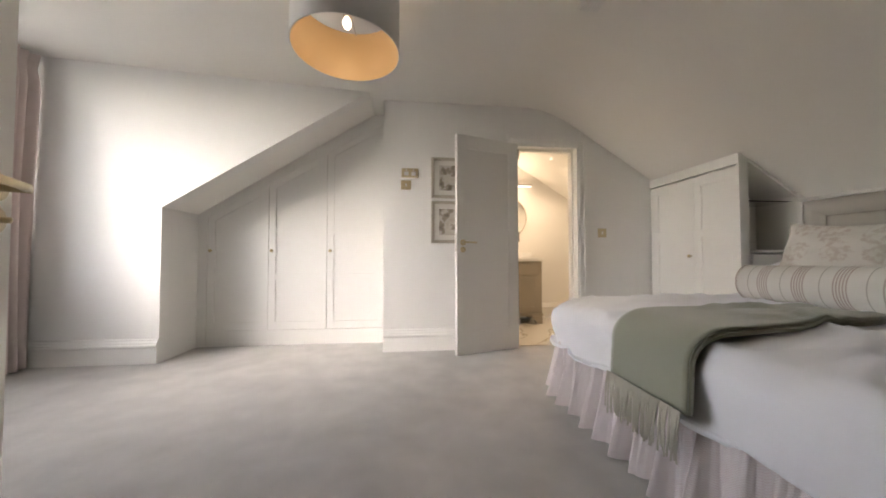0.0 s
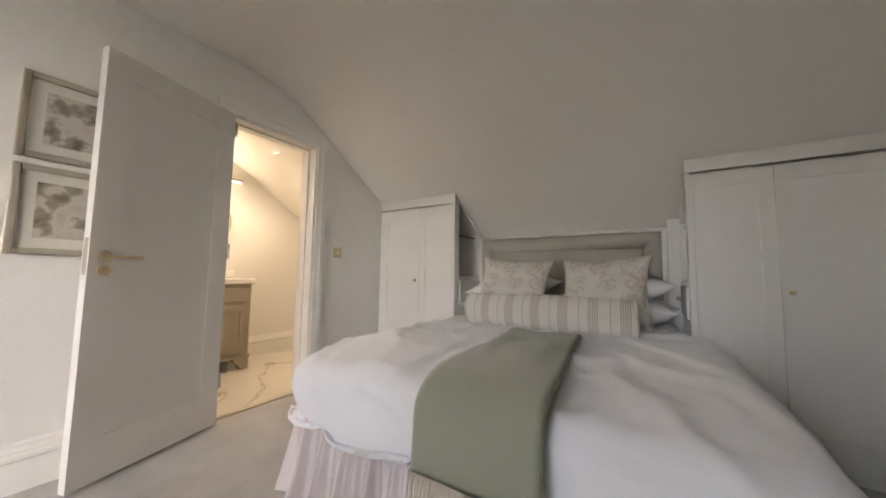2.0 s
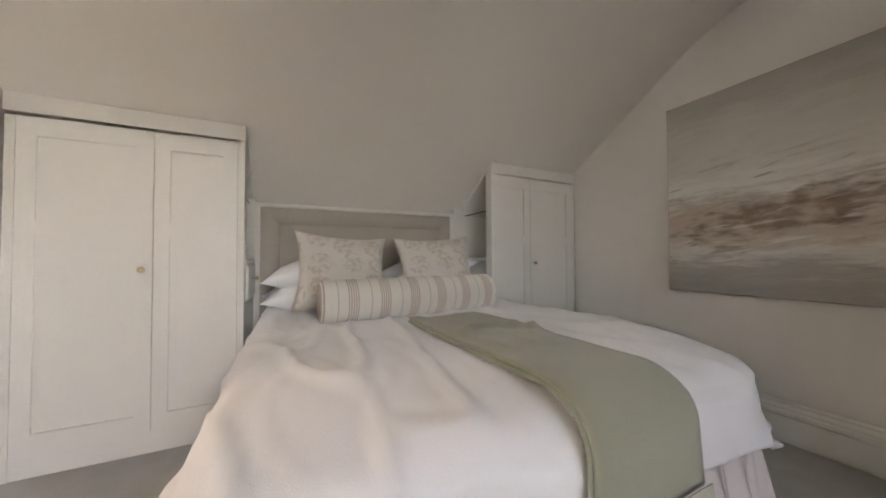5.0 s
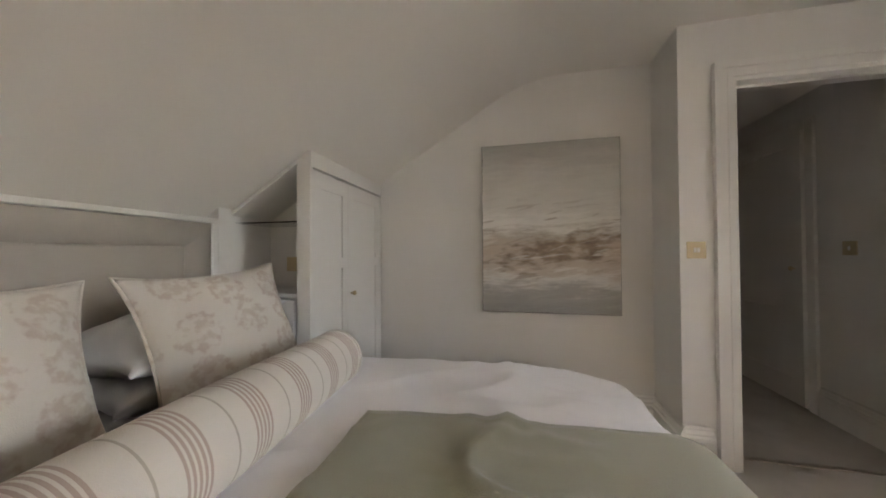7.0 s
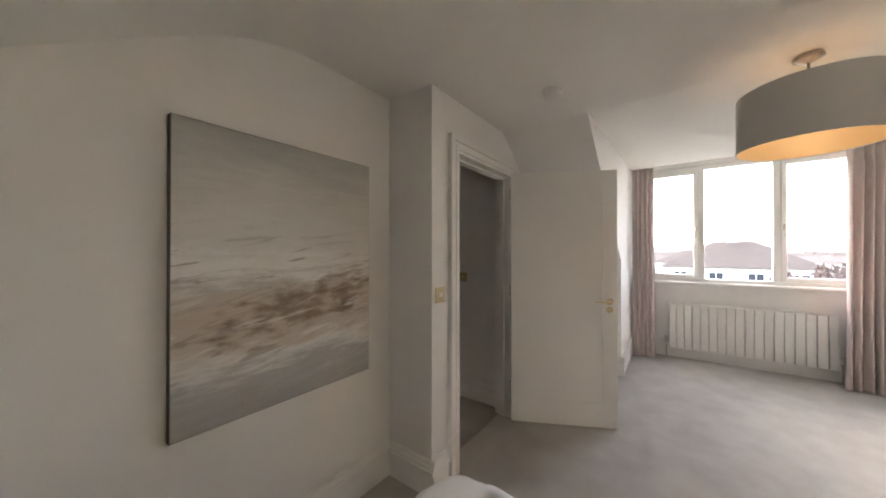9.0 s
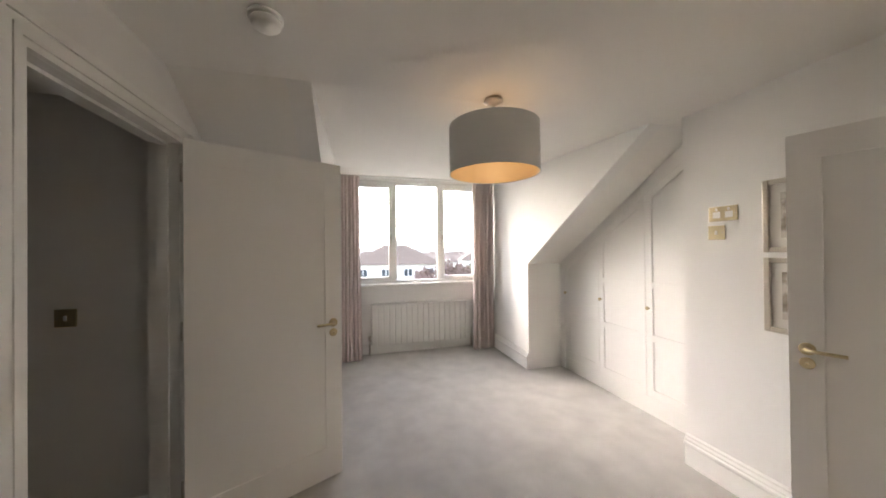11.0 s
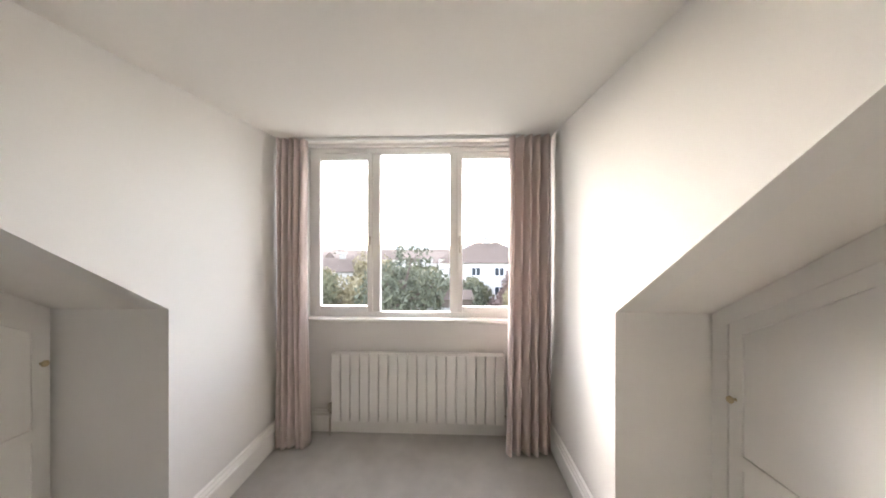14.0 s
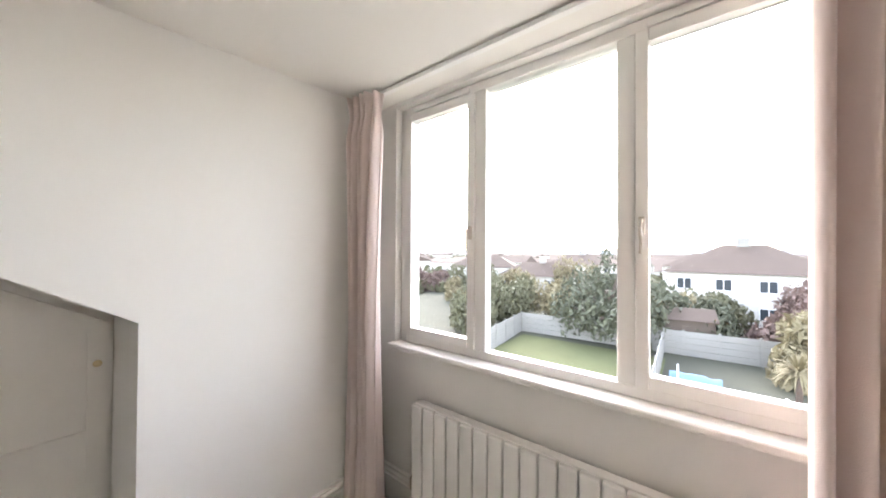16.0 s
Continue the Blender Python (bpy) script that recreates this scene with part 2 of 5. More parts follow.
def painting_material():
    """Abstract seascape: grey sky, white surf, umber bank, grey water; brushed sideways. Object space: x across, z up."""
    m = mat("abstract_seascape_oil", (0.4, 0.37, 0.33), 0.6, vary=0.1, scale=4, fine=90, bump=0.5)
    nt, ln, b = nodes_of(m)
    tc, mp = nt.new("ShaderNodeTexCoord"), nt.new("ShaderNodeMapping")
    mp.inputs["Scale"].default_value = (2.0, 1.0, 11.0)
    ln.new(tc.outputs["Object"], mp.inputs[0])
    n = nt.new("ShaderNodeTexNoise")
    n.inputs["Scale"].default_value, n.inputs["Detail"].default_value, n.inputs["Roughness"].default_value = 1.6, 9, 0.68
    ln.new(mp.outputs[0], n.inputs["Vector"])
    sep = nt.new("ShaderNodeSeparateXYZ")
    ln.new(tc.outputs["Object"], sep.inputs[0])
    up = nt.new("ShaderNodeMapRange")
    up.inputs["From Min"].default_value, up.inputs["From Max"].default_value = -0.57, 0.57
    ln.new(sep.outputs["Z"], up.inputs["Value"])
    mad = nt.new("ShaderNodeMath")
    mad.operation = "MULTIPLY_ADD"
    mad.inputs[1].default_value = 0.34
    ln.new(n.outputs[0], mad.inputs[0])
    sub = nt.new("ShaderNodeMath")
    sub.inputs[1].default_value = -0.17
    ln.new(up.outputs[0], sub.inputs[0])
    ln.new(sub.outputs[0], mad.inputs[2])
    r = ramp_node(nt, [(0.0, (0.36, 0.35, 0.33)), (0.13, (0.44, 0.43, 0.405)), (0.2, (0.74, 0.72, 0.68)), (0.25, (0.60, 0.53, 0.46)), (0.37, (0.56, 0.47, 0.385)),
                       (0.46, (0.54, 0.50, 0.44)), (0.52, (0.80, 0.78, 0.74)), (0.6, (0.67, 0.645, 0.60)), (0.80, (0.58, 0.56, 0.51)), (0.92, (0.46, 0.445, 0.41)), (1.0, (0.40, 0.385, 0.355))])
    ln.new(mad.outputs[0], r.inputs[0])
    # the umber bank
    mp2 = nt.new("ShaderNodeMapping")
    mp2.inputs["Location"].default_value, mp2.inputs["Scale"].default_value = (0.15, 0, 1.15), (1.75, 0.0, 7.2)
    tilt = nt.new("ShaderNodeMath")
    tilt.operation = "MULTIPLY_ADD"
    tilt.inputs[1].default_value = 0.17
    lay = nt.new("ShaderNodeCombineXYZ")
    ln.new(sep.outputs["X"], tilt.inputs[0])
    ln.new(sep.outputs["Z"], tilt.inputs[2])
    ln.new(sep.outputs["X"], lay.inputs["X"])
    ln.new(tilt.outputs[0], lay.inputs["Z"])
    ln.new(lay.outputs[0], mp2.inputs[0])
    ln2 = nt.new("ShaderNodeVectorMath")
    ln2.operation = "LENGTH"
    ln.new(mp2.outputs[0], ln2.inputs[0])
    n2 = nt.new("ShaderNodeTexNoise")
    n2.inputs["Scale"].default_value, n2.inputs["Detail"].default_value = 9, 8
    mp3 = nt.new("ShaderNodeMapping")
    mp3.inputs["Scale"].default_value = (1, 1, 2.5)
    ln.new(tc.outputs["Object"], mp3.inputs[0])
    ln.new(mp3.outputs[0], n2.inputs["Vector"])
    ad = nt.new("ShaderNodeMath")
    ad.operation = "MULTIPLY_ADD"
    ad.inputs[1].default_value = 1.9
    ln.new(n2.outputs[0], ad.inputs[0])
    ln.new(ln2.outputs["Value"], ad.inputs[2])
    k = ramp_node(nt, [(0.0, (1, 1, 1)), (0.72, (0.95, 0.95, 0.95)), (0.98, (0, 0, 0))])
    sc = nt.new("ShaderNodeMath")
    sc.operation = "MULTIPLY"
    sc.inputs[1].default_value = 0.56
    ln.new(ad.outputs[0], sc.inputs[0])
    ln.new(sc.outputs[0], k.inputs[0])
    mx = nt.new("ShaderNodeMixRGB")
    ln.new(k.outputs[0], mx.inputs[0])
    ln.new(r.outputs[0], mx.inputs[1])
    r3 = ramp_node(nt, [(0.3, (0.19, 0.14, 0.10)), (0.5, (0.34, 0.26, 0.19)), (0.66, (0.56, 0.49, 0.41))])
    ln.new(n2.outputs[0], r3.inputs[0])
    ln.new(r3.outputs[0], mx.inputs[2])
    # dragged white and umber streaks, thickest over the middle
    mp4 = nt.new("ShaderNodeMapping")
    mp4.inputs["Scale"].default_value = (2.6, 1.0, 19.0)
    ln.new(lay.outputs[0], mp4.inputs[0])
    n4 = nt.new("ShaderNodeTexNoise")
    n4.inputs["Scale"].default_value, n4.inputs["Detail"].default_value, n4.inputs["Roughness"].default_value, n4.inputs["Distortion"].default_value = 1.5, 7, 0.6, 0.6
    ln.new(mp4.outputs[0], n4.inputs["Vector"])
    band = ramp_node(nt, [(0.08, (0.1, 0.1, 0.1)), (0.24, (0.9, 0.9, 0.9)), (0.42, (0.6, 0.6, 0.6)), (0.55, (1, 1, 1)), (0.68, (0.12, 0.12, 0.12)), (1.0, (0.0, 0.0, 0.0))])
    ln.new(up.outputs[0], band.inputs[0])
    last = mx
    for lo, hi, tone in ((0.55, 0.64, (0.80, 0.775, 0.73)), (0.43, 0.36, (0.33, 0.265, 0.205))):
        pick = nt.new("ShaderNodeMapRange")
        pick.inputs["From Min"].default_value, pick.inputs["From Max"].default_value = lo, hi
        pick.inputs["To Max"].default_value = 0.8
        ln.new(n4.outputs[0], pick.inputs["Value"])
        amount = nt.new("ShaderNodeMath")
        amount.operation = "MULTIPLY"
        ln.new(pick.outputs[0], amount.inputs[0])
        ln.new(band.outputs[0], amount.inputs[1])
        over = nt.new("ShaderNodeMixRGB")
        ln.new(amount.outputs[0], over.inputs[0])
        ln.new(last.outputs[0], over.inputs[1])
        over.inputs[2].default_value = (*tone, 1)
        last = over
    ln.new(last.outputs[0], b.inputs["Base Color"])
    return m


def marble_material():
    m = mat("veined_marble_tile", (0.72, 0.68, 0.6), 0.18, vary=0.04, scale=2, fine=30)
    nt, ln, b = nodes_of(m)
    tc, n = nt.new("ShaderNodeTexCoord"), nt.new("ShaderNodeTexNoise")
    n.inputs["Scale"].default_value, n.inputs["Detail"].default_value, n.inputs["Distortion"].default_value = 0.7, 4, 1.6
    ln.new(tc.outputs["Object"], n.inputs["Vector"])
    r = ramp_node(nt, [(0.0, (0.74, 0.70, 0.63)), (0.485, (0.72, 0.68, 0.61)), (0.5, (0.42, 0.37, 0.29)), (0.515, (0.72, 0.68, 0.61)), (1.0, (0.75, 0.71, 0.64))])
    ln.new(n.outputs[0], r.inputs[0])
    ln.new(r.outputs[0], b.inputs["Base Color"])
    return m


def print_material():
    """Faded botanical print."""
    m = mat("faded_botanical_print", (0.55, 0.52, 0.46), 0.7)
    nt, ln, b = nodes_of(m)
    tc, n = nt.new("ShaderNodeTexCoord"), nt.new("ShaderNodeTexNoise")
    n.inputs["Scale"].default_value, n.inputs["Detail"].default_value = 14, 5
    ln.new(tc.outputs["Object"], n.inputs["Vector"])
    r = ramp_node(nt, [(0.3, (0.17, 0.14, 0.10)), (0.45, (0.36, 0.31, 0.25)), (0.52, (0.58, 0.54, 0.48)), (0.7, (0.50, 0.45, 0.38))])
    ln.new(n.outputs[0], r.inputs[0])
    ln.new(r.outputs[0], b.inputs["Base Color"])
    return m


STRIPE, FLORAL, GINGHAM, SEASCAPE, MARBLE, PRINT = stripe_material(), floral_material(), gingham_material(), painting_material(), marble_material(), print_material()

# ---- building helpers ----


def finish(name, bm, material, parent=None, label="", smooth=False, m=None):
    me = bpy.data.meshes.new(name)
    bmesh.ops.recalc_face_normals(bm, faces=bm.faces[:])
    bm.to_mesh(me)
    bm.free()
    me.materials.append(material)
    if smooth:
        me.polygons.foreach_set("use_smooth", [True] * len(me.polygons))
    o = new(name, me)
    if parent:
        o.parent = parent
    if m is not None:
        o.matrix_basis = m
    if label:
        o["label"] = label
    return o


def part(name, bm, material, parent, label="", smooth=False, m=None):
    return finish(name, bm, material, parent, label, smooth, m)


def thing(name, label, category, m=None, group="", kind=""):
    o = new(name)
    o.empty_display_size = 0.1
    if m is not None:
        o.matrix_basis = m
    return tagged(o, label, category, group, kind)


def box(bm, x0, y0, z0, x1, y1, z1, bevel=0.0):
    vs = [bm.verts.new((x, y, z)) for z in (z0, z1) for x, y in ((x0, y0), (x1, y0), (x1, y1), (x0, y1))]
    fs = [bm.faces.new([vs[i] for i in f]) for f in ((3, 2, 1, 0), (4, 5, 6, 7), (0, 1, 5, 4), (1, 2, 6, 5), (2, 3, 7, 6), (3, 0, 4, 7))]
    if bevel:
        es = list({e for f in fs for e in f.edges})
        bmesh.ops.bevel(bm, geom=es, offset=bevel, segments=2, affect="EDGES", profile=0.5)
    return bm


def boxes(*bs, bevel=0.0):
    bm = bmesh.new()
    for b in bs:
        box(bm, *b, bevel=bevel)
    return bm


def prism(bm, pts, axis, a, b):
    """Extrude a polygon along an axis. Points are in the other two axes, in the order x, y, z."""
    def place(p, d):
        return {"x": (d, p[0], p[1]), "y": (p[0], d, p[1]), "z": (p[0], p[1], d)}[axis]
    lo, hi = [bm.verts.new(place(p, a)) for p in pts], [bm.verts.new(place(p, b)) for p in pts]
    bm.faces.new(lo)
    bm.faces.new(hi[::-1])
    n = len(pts)
    for i in range(n):
        bm.faces.new((lo[i], hi[i], hi[(i + 1) % n], lo[(i + 1) % n]))
    return bm


def lathe(profile, steps=24, m=None, bm=None):
    """Turn (radius, z) pairs round z."""
    bm = bm or bmesh.new()
    rings = []
    for r, z in profile:
        ring = []
        for i in range(steps):
            a = 2 * math.pi * i / steps
            p = Vector((r * math.cos(a), r * math.sin(a), z))
            ring.append(bm.verts.new(m @ p if m is not None else p))
        rings.append(ring)
    for a, b in zip(rings, rings[1:]):
        for i in range(steps):
            bm.faces.new((a[i], a[(i + 1) % steps], b[(i + 1) % steps], b[i]))
    for ring, flip in ((rings[0], True), (rings[-1], False)):
        if profile[0 if flip else -1][0] > 1e-4:
            bm.faces.new(ring[::-1] if flip else ring)
    return bm


def tube(points, r, steps=8, closed=False, bm=None):
    bm = bm or bmesh.new()
    pts = [Vector(p) for p in points]
    rings = []
    n = len(pts)
    for i, p in enumerate(pts):
        a, b = pts[(i - 1) % n] if closed or i else p, pts[(i + 1) % n] if closed or i < n - 1 else p
        q = (b - a).to_track_quat("Z", "Y")
        rings.append([bm.verts.new(p + q @ Vector((r * math.cos(t), r * math.sin(t), 0))) for t in [2 * math.pi * k / steps for k in range(steps)]])
    pairs = list(zip(rings, rings[1:])) + ([(rings[-1], rings[0])] if closed else [])
    for a, b in pairs:
        for i in range(steps):
            bm.faces.new((a[i], a[(i + 1) % steps], b[(i + 1) % steps], b[i]))
    if not closed:
        bm.faces.new(rings[0][::-1])
        bm.faces.new(rings[-1])
    return bm


def grid(fn, nu, nv):
    """A sheet: fn(u, v) gives its points, u and v from 0 to 1."""
    bm = bmesh.new()
    vs = [[bm.verts.new(fn(i / nu, j / nv)) for j in range(nv + 1)] for i in range(nu + 1)]
    for i in range(nu):
        for j in range(nv):
            bm.faces.new((vs[i][j], vs[i + 1][j], vs[i + 1][j + 1], vs[i][j + 1]))
    return bm


def thicken(o, t, offset=-1):
    s = o.modifiers.new("cloth_thickness", "SOLIDIFY")
    s.thickness, s.offset = t, offset
    return o


def structure(name, bm, material, label, category):
    return tagged(finish(name, bm, material), label, category, kind="structure")


# ---- the room's shell ----
PITCH = 0.63
RIDGE_Z = 2.30
KNEE = 1.26
X_LEFT = (RIDGE_Z - KNEE) / PITCH      # where the window-side slope meets the flat ceiling
X_RIGHT = 3.33                         # where the bed-side slope leaves it
Y_N = 3.25                             # wall with the bathroom door
Y_S = -0.04                            # wall with the painting
Y_E = 0.295                            # wall with the entry door
X_E = 2.56                             # corner beside the entry door
X_W = -1.15                            # window wall
CHEEK_S, CHEEK_N = 0.92, 3.112
DORMER_Z = 2.465


SOFT = 0.26                            # half width of the plastered bend over the bed


def roof(x):
    if abs(x - X_RIGHT) < SOFT:
        return RIDGE_Z - PITCH * (x - X_RIGHT + SOFT) ** 2 / (4 * SOFT)
    return min(RIDGE_Z, KNEE + PITCH * x, RIDGE_Z - PITCH * (x - X_RIGHT))


BEND = [X_RIGHT - SOFT + SOFT * k / 7 for k in range(15)]


def wall_profile(x0, x1, z0=0.0):
    xs = [x0] + [x for x in (X_LEFT, *BEND) if x0 < x < x1] + [x1]
    return [(x0, z0), (x1, z0)] + [(x, roof(x) + 0.03) for x in xs[::-1]]


floor_bm = boxes((-1.3, -2.2, -0.12, 5.35, 3.3, 0.0))
structure("floor", floor_bm, CARPET, "grey-beige cut pile carpet with footprints and brushed patches", "carpet")
structure("floor_wardrobe_recess", boxes((-0.1, 3.3, -0.12, 1.77, 3.75, 0.0)), CARPET, "grey-beige carpet running up to the fitted wardrobe", "carpet")

# wall with the bathroom door
bm = bmesh.new()
prism(bm, wall_profile(1.77, 3.015), "y", Y_N, Y_N + 0.16)
prism(bm, wall_profile(3.015, 3.635, 1.93), "y", Y_N, Y_N + 0.16)
prism(bm, wall_profile(3.635, 5.0), "y", Y_N, Y_N + 0.16)
structure("wall_north", bm, WALL, "warm white painted wall with the bathroom doorway", "wall")
bm = bmesh.new()
prism(bm, wall_profile(-0.1, 1.77), "y", 3.68, 3.76)
box(bm, 1.77, Y_N + 0.16, 0, 1.85, 3.76, 2.3)
structure("wall_wardrobe_recess", bm, WALL, "painted wall behind the fitted wardrobe", "wall")
# wall with the painting, and the entry wall that stands forward of it
structure("wall_south", prism(bmesh.new(), wall_profile(X_E, 5.25), "y", Y_S - 0.4, Y_S), WALL, "warm white painted wall behind the seascape", "wall")
bm = bmesh.new()
prism(bm, wall_profile(2.32, X_E), "y", Y_S - 0.12, Y_E)
prism(bm, wall_profile(1.515, 2.32, 1.985), "y", 0.165, Y_E)
prism(bm, wall_profile(-0.1, 1.515), "y", 0.165, Y_E)
structure("wall_entry", bm, WALL, "warm white painted wall with the entry doorway", "wall")
# head wall behind bed and closets
structure("wall_east", boxes((5.08, Y_S, 0, 5.25, Y_N, 1.24)), WALL, "painted wall behind headboard and fitted closets", "wall")
# knee walls either side of the dormer
structure("wall_knee_south", boxes((-0.1, Y_E, 0, 0.0, CHEEK_S - 0.12, KNEE)), WALL, "low painted knee wall under the slope", "wall")
structure("wall_knee_north", boxes((-0.1, CHEEK_N + 0.12, 0, 0.0, 3.68, KNEE)), WALL, "low painted knee wall beside the wardrobe", "wall")


def dormer_z(x):
    return RIDGE_Z + (DORMER_Z - RIDGE_Z) * (X_LEFT - x) / (X_LEFT - X_W)


cheek = [(X_W - 0.1, 0), (0, 0), (0, KNEE), (X_LEFT, RIDGE_Z), (X_W - 0.1, dormer_z(X_W - 0.1))]
structure("wall_dormer_south", prism(bmesh.new(), cheek, "y", CHEEK_S - 0.12, CHEEK_S), WALL, "warm white dormer cheek wall", "wall")
structure("wall_dormer_north", prism(bmesh.new(), cheek, "y", CHEEK_N, CHEEK_N + 0.12), WALL, "warm white dormer cheek wall lit from the window", "wall")
WIN = (1.08, 2.96, 0.97, 2.44)         # window opening: y from, y to, z from, z to
structure("wall_west", boxes((X_W - 0.22, CHEEK_S, 0, X_W, CHEEK_N, WIN[2]), (X_W - 0.22, CHEEK_S, WIN[2], X_W, WIN[0], 2.5), (X_W - 0.22, WIN[1], WIN[2], X_W, CHEEK_N, 2.5),
          (X_W - 0.22, WIN[0], WIN[3], X_W, WIN[1], 2.5)), WALL, "painted wall under and around the dormer window", "wall")

# ceilings
HEADLINE = [(X_LEFT, RIDGE_Z), (BEND[0] - 0.04, RIDGE_Z)] + [(x, roof(x)) for x in BEND] + [(BEND[-1] + 0.04, roof(BEND[-1] + 0.04)), (5.3, roof(5.3))]
slope_obj = structure("ceiling_main", prism(bmesh.new(), HEADLINE + [(5.3, roof(5.3) + 0.2), (BEND[-1], RIDGE_Z + 0.04), (BEND[0], RIDGE_Z + 0.12), (X_LEFT, RIDGE_Z + 0.12)], "y", Y_S - 0.45, 4.9), CEIL, "white painted ceiling, flat and then sloping down over the bed", "ceiling")
for nm, ya, yb in (("ceiling_slope_southwest", Y_S - 0.12, CHEEK_S - 0.12), ("ceiling_slope_northwest", CHEEK_N + 0.12, 3.76)):
    structure(nm, prism(bmesh.new(), [(-0.1, roof(-0.1)), (X_LEFT, RIDGE_Z), (X_LEFT, RIDGE_Z + 0.12), (-0.1, roof(-0.1) + 0.14)], "y", ya, yb), CEIL, "white painted sloping ceiling beside the dormer", "ceiling")
structure("ceiling_dormer", prism(bmesh.new(), [(X_W - 0.22, dormer_z(X_W - 0.22)), (X_LEFT, RIDGE_Z), (X_LEFT, RIDGE_Z + 0.12), (X_W - 0.22, dormer_z(X_W) + 0.14)], "y", CHEEK_S - 0.12, CHEEK_N + 0.12), CEIL, "white dormer ceiling rising to the window", "ceiling")

SKIRT = [(0, 0), (0.02, 0), (0.02, 0.125), (0.03, 0.135), (0.03, 0.15), (0.022, 0.158), (0.022, 0.168), (0.013, 0.182), (0.013, 0.192), (0, 0.2)]


def skirting(name, ax, a, b, at, side):
    bm = prism(bmesh.new(), [(at + side * d, z) for d, z in SKIRT], ax, a, b)
    return structure(name, bm, TRIM, "moulded white painted skirting board", "baseboard")


skirting("baseboard_1", "x", 1.77, 2.925, Y_N, -1)
skirting("baseboard_2", "x", 3.725, 4.39, Y_N, -1)
skirting("baseboard_3", "x", X_E, 4.39, Y_S, 1)
skirting("baseboard_4", "y", Y_S + 0.03, Y_E + 0.03, X_E, 1)
skirting("baseboard_5", "x", 2.425, X_E, Y_E, 1)
skirting("baseboard_6", "x", X_W, 0.0, CHEEK_S, 1)
skirting("baseboard_7", "x", X_W, 0.0, CHEEK_N, -1)
skirting("baseboard_8", "y", CHEEK_S + 0.03, CHEEK_N - 0.03, X_W, 1)
skirting("baseboard_9", "y", Y_E, CHEEK_S + 0.03, 0.0, 1)


def architrave(bm, x0, x1, top, y, side, w=0.1):
    """Stepped door surround on a wall that runs along x."""
    for d0, d1, t in ((0.0, 0.34, 0.03), (0.34, 0.58, 0.022), (0.58, 0.8, 0.026), (0.8, 1.0, 0.018)):
        a, b = w * (1 - d0), w * (1 - d1)
        ya, yb = sorted((y, y + side * t))
        box(bm, x0 - a, ya, 0, x0 - b, yb, top + a)
        box(bm, x1 + b, ya, 0, x1 + a, yb, top + a)
        box(bm, x0 - b, ya, top + b, x1 + b, yb, top + a)
    return bm


def lining(bm, x0, x1, top, y0, y1):
    box(bm, x0 - 0.015, y0, 0, x0, y1, top)
    box(bm, x1, y0, 0, x1 + 0.015, y1, top)
    box(bm, x0 - 0.015, y0, top, x1 + 0.015, y1, top + 0.015)
    ym = (y0 + y1) / 2
    box(bm, x0, ym - 0.02, 0, x0 + 0.012, ym + 0.02, top)
    box(bm, x1 - 0.012, ym - 0.02, 0, x1, ym + 0.02, top)
    box(bm, x0 + 0.012, ym - 0.02, top - 0.012, x1 - 0.012, ym + 0.02, top)
    return bm


structure("trim_bath_doorway", lining(architrave(bmesh.new(), 3.03, 3.62, 1.915, Y_N, -1), 3.03, 3.62, 1.915, Y_N + 0.001, Y_N + 0.159), TRIM, "stepped white architrave round the bathroom doorway", "door frame")
structure("trim_entry_doorway", lining(architrave(bmesh.new(), 1.53, 2.305, 1.97, Y_E, 1), 1.53, 2.305, 1.97, 0.166, Y_E - 0.001), TRIM, "stepped white architrave round the entry doorway", "door frame")
structure("trim_carpet_bar", boxes((1.53, 0.17, 0.0, 2.305, 0.20, 0.006), bevel=0.002), NICKEL, "thin metal carpet threshold bar", "threshold")
structure("trim_bath_threshold", boxes((3.03, 3.29, 0.0, 3.62, 3.325, 0.008), bevel=0.002), NICKEL, "thin metal threshold at the bathroom tiles", "threshold")


def knob(parent, m, r=0.016, material=BRASS):
    bm = lathe([(0.006, 0), (0.006, 0.014), (r * 0.7, 0.016), (r, 0.022), (r, 0.028), (r * 0.7, 0.034), (0.0005, 0.036)], 14, m)
    return part("knob", bm, material, parent, "small round brass knob", True)


def lever(parent, m):
    """A lever handle on a round rose, with a thumb turn rose under it. Local: z out of the door, x along the lever."""
    bm = lathe([(0.027, 0), (0.027, 0.006), (0.024, 0.009), (0.0005, 0.009)], 20, m)
    lathe([(0.009, 0.009), (0.009, 0.045), (0.0005, 0.045)], 12, m, bm)
    tube([m @ Vector(p) for p in ((0, 0, 0.04), (0.03, 0, 0.046), (0.07, 0, 0.047), (0.115, 0, 0.044))], 0.008, 8, bm=bm)
    h = part("door_handle", bm, BRASS, parent, "brushed brass lever on a round rose", True)
    m2 = m @ pose(0, -0.062, 0)
    bm = lathe([(0.025, 0), (0.025, 0.006), (0.022, 0.008), (0.0005, 0.008)], 20, m2)
    box_m = m2 @ pose(0, 0, 0.016)
    lathe([(0.006, -0.008), (0.006, 0.006), (0.0005, 0.008)], 10, box_m, bm)
    part("lock_rose", bm, BRASS, parent, "round brass escutcheon", True)
    return h


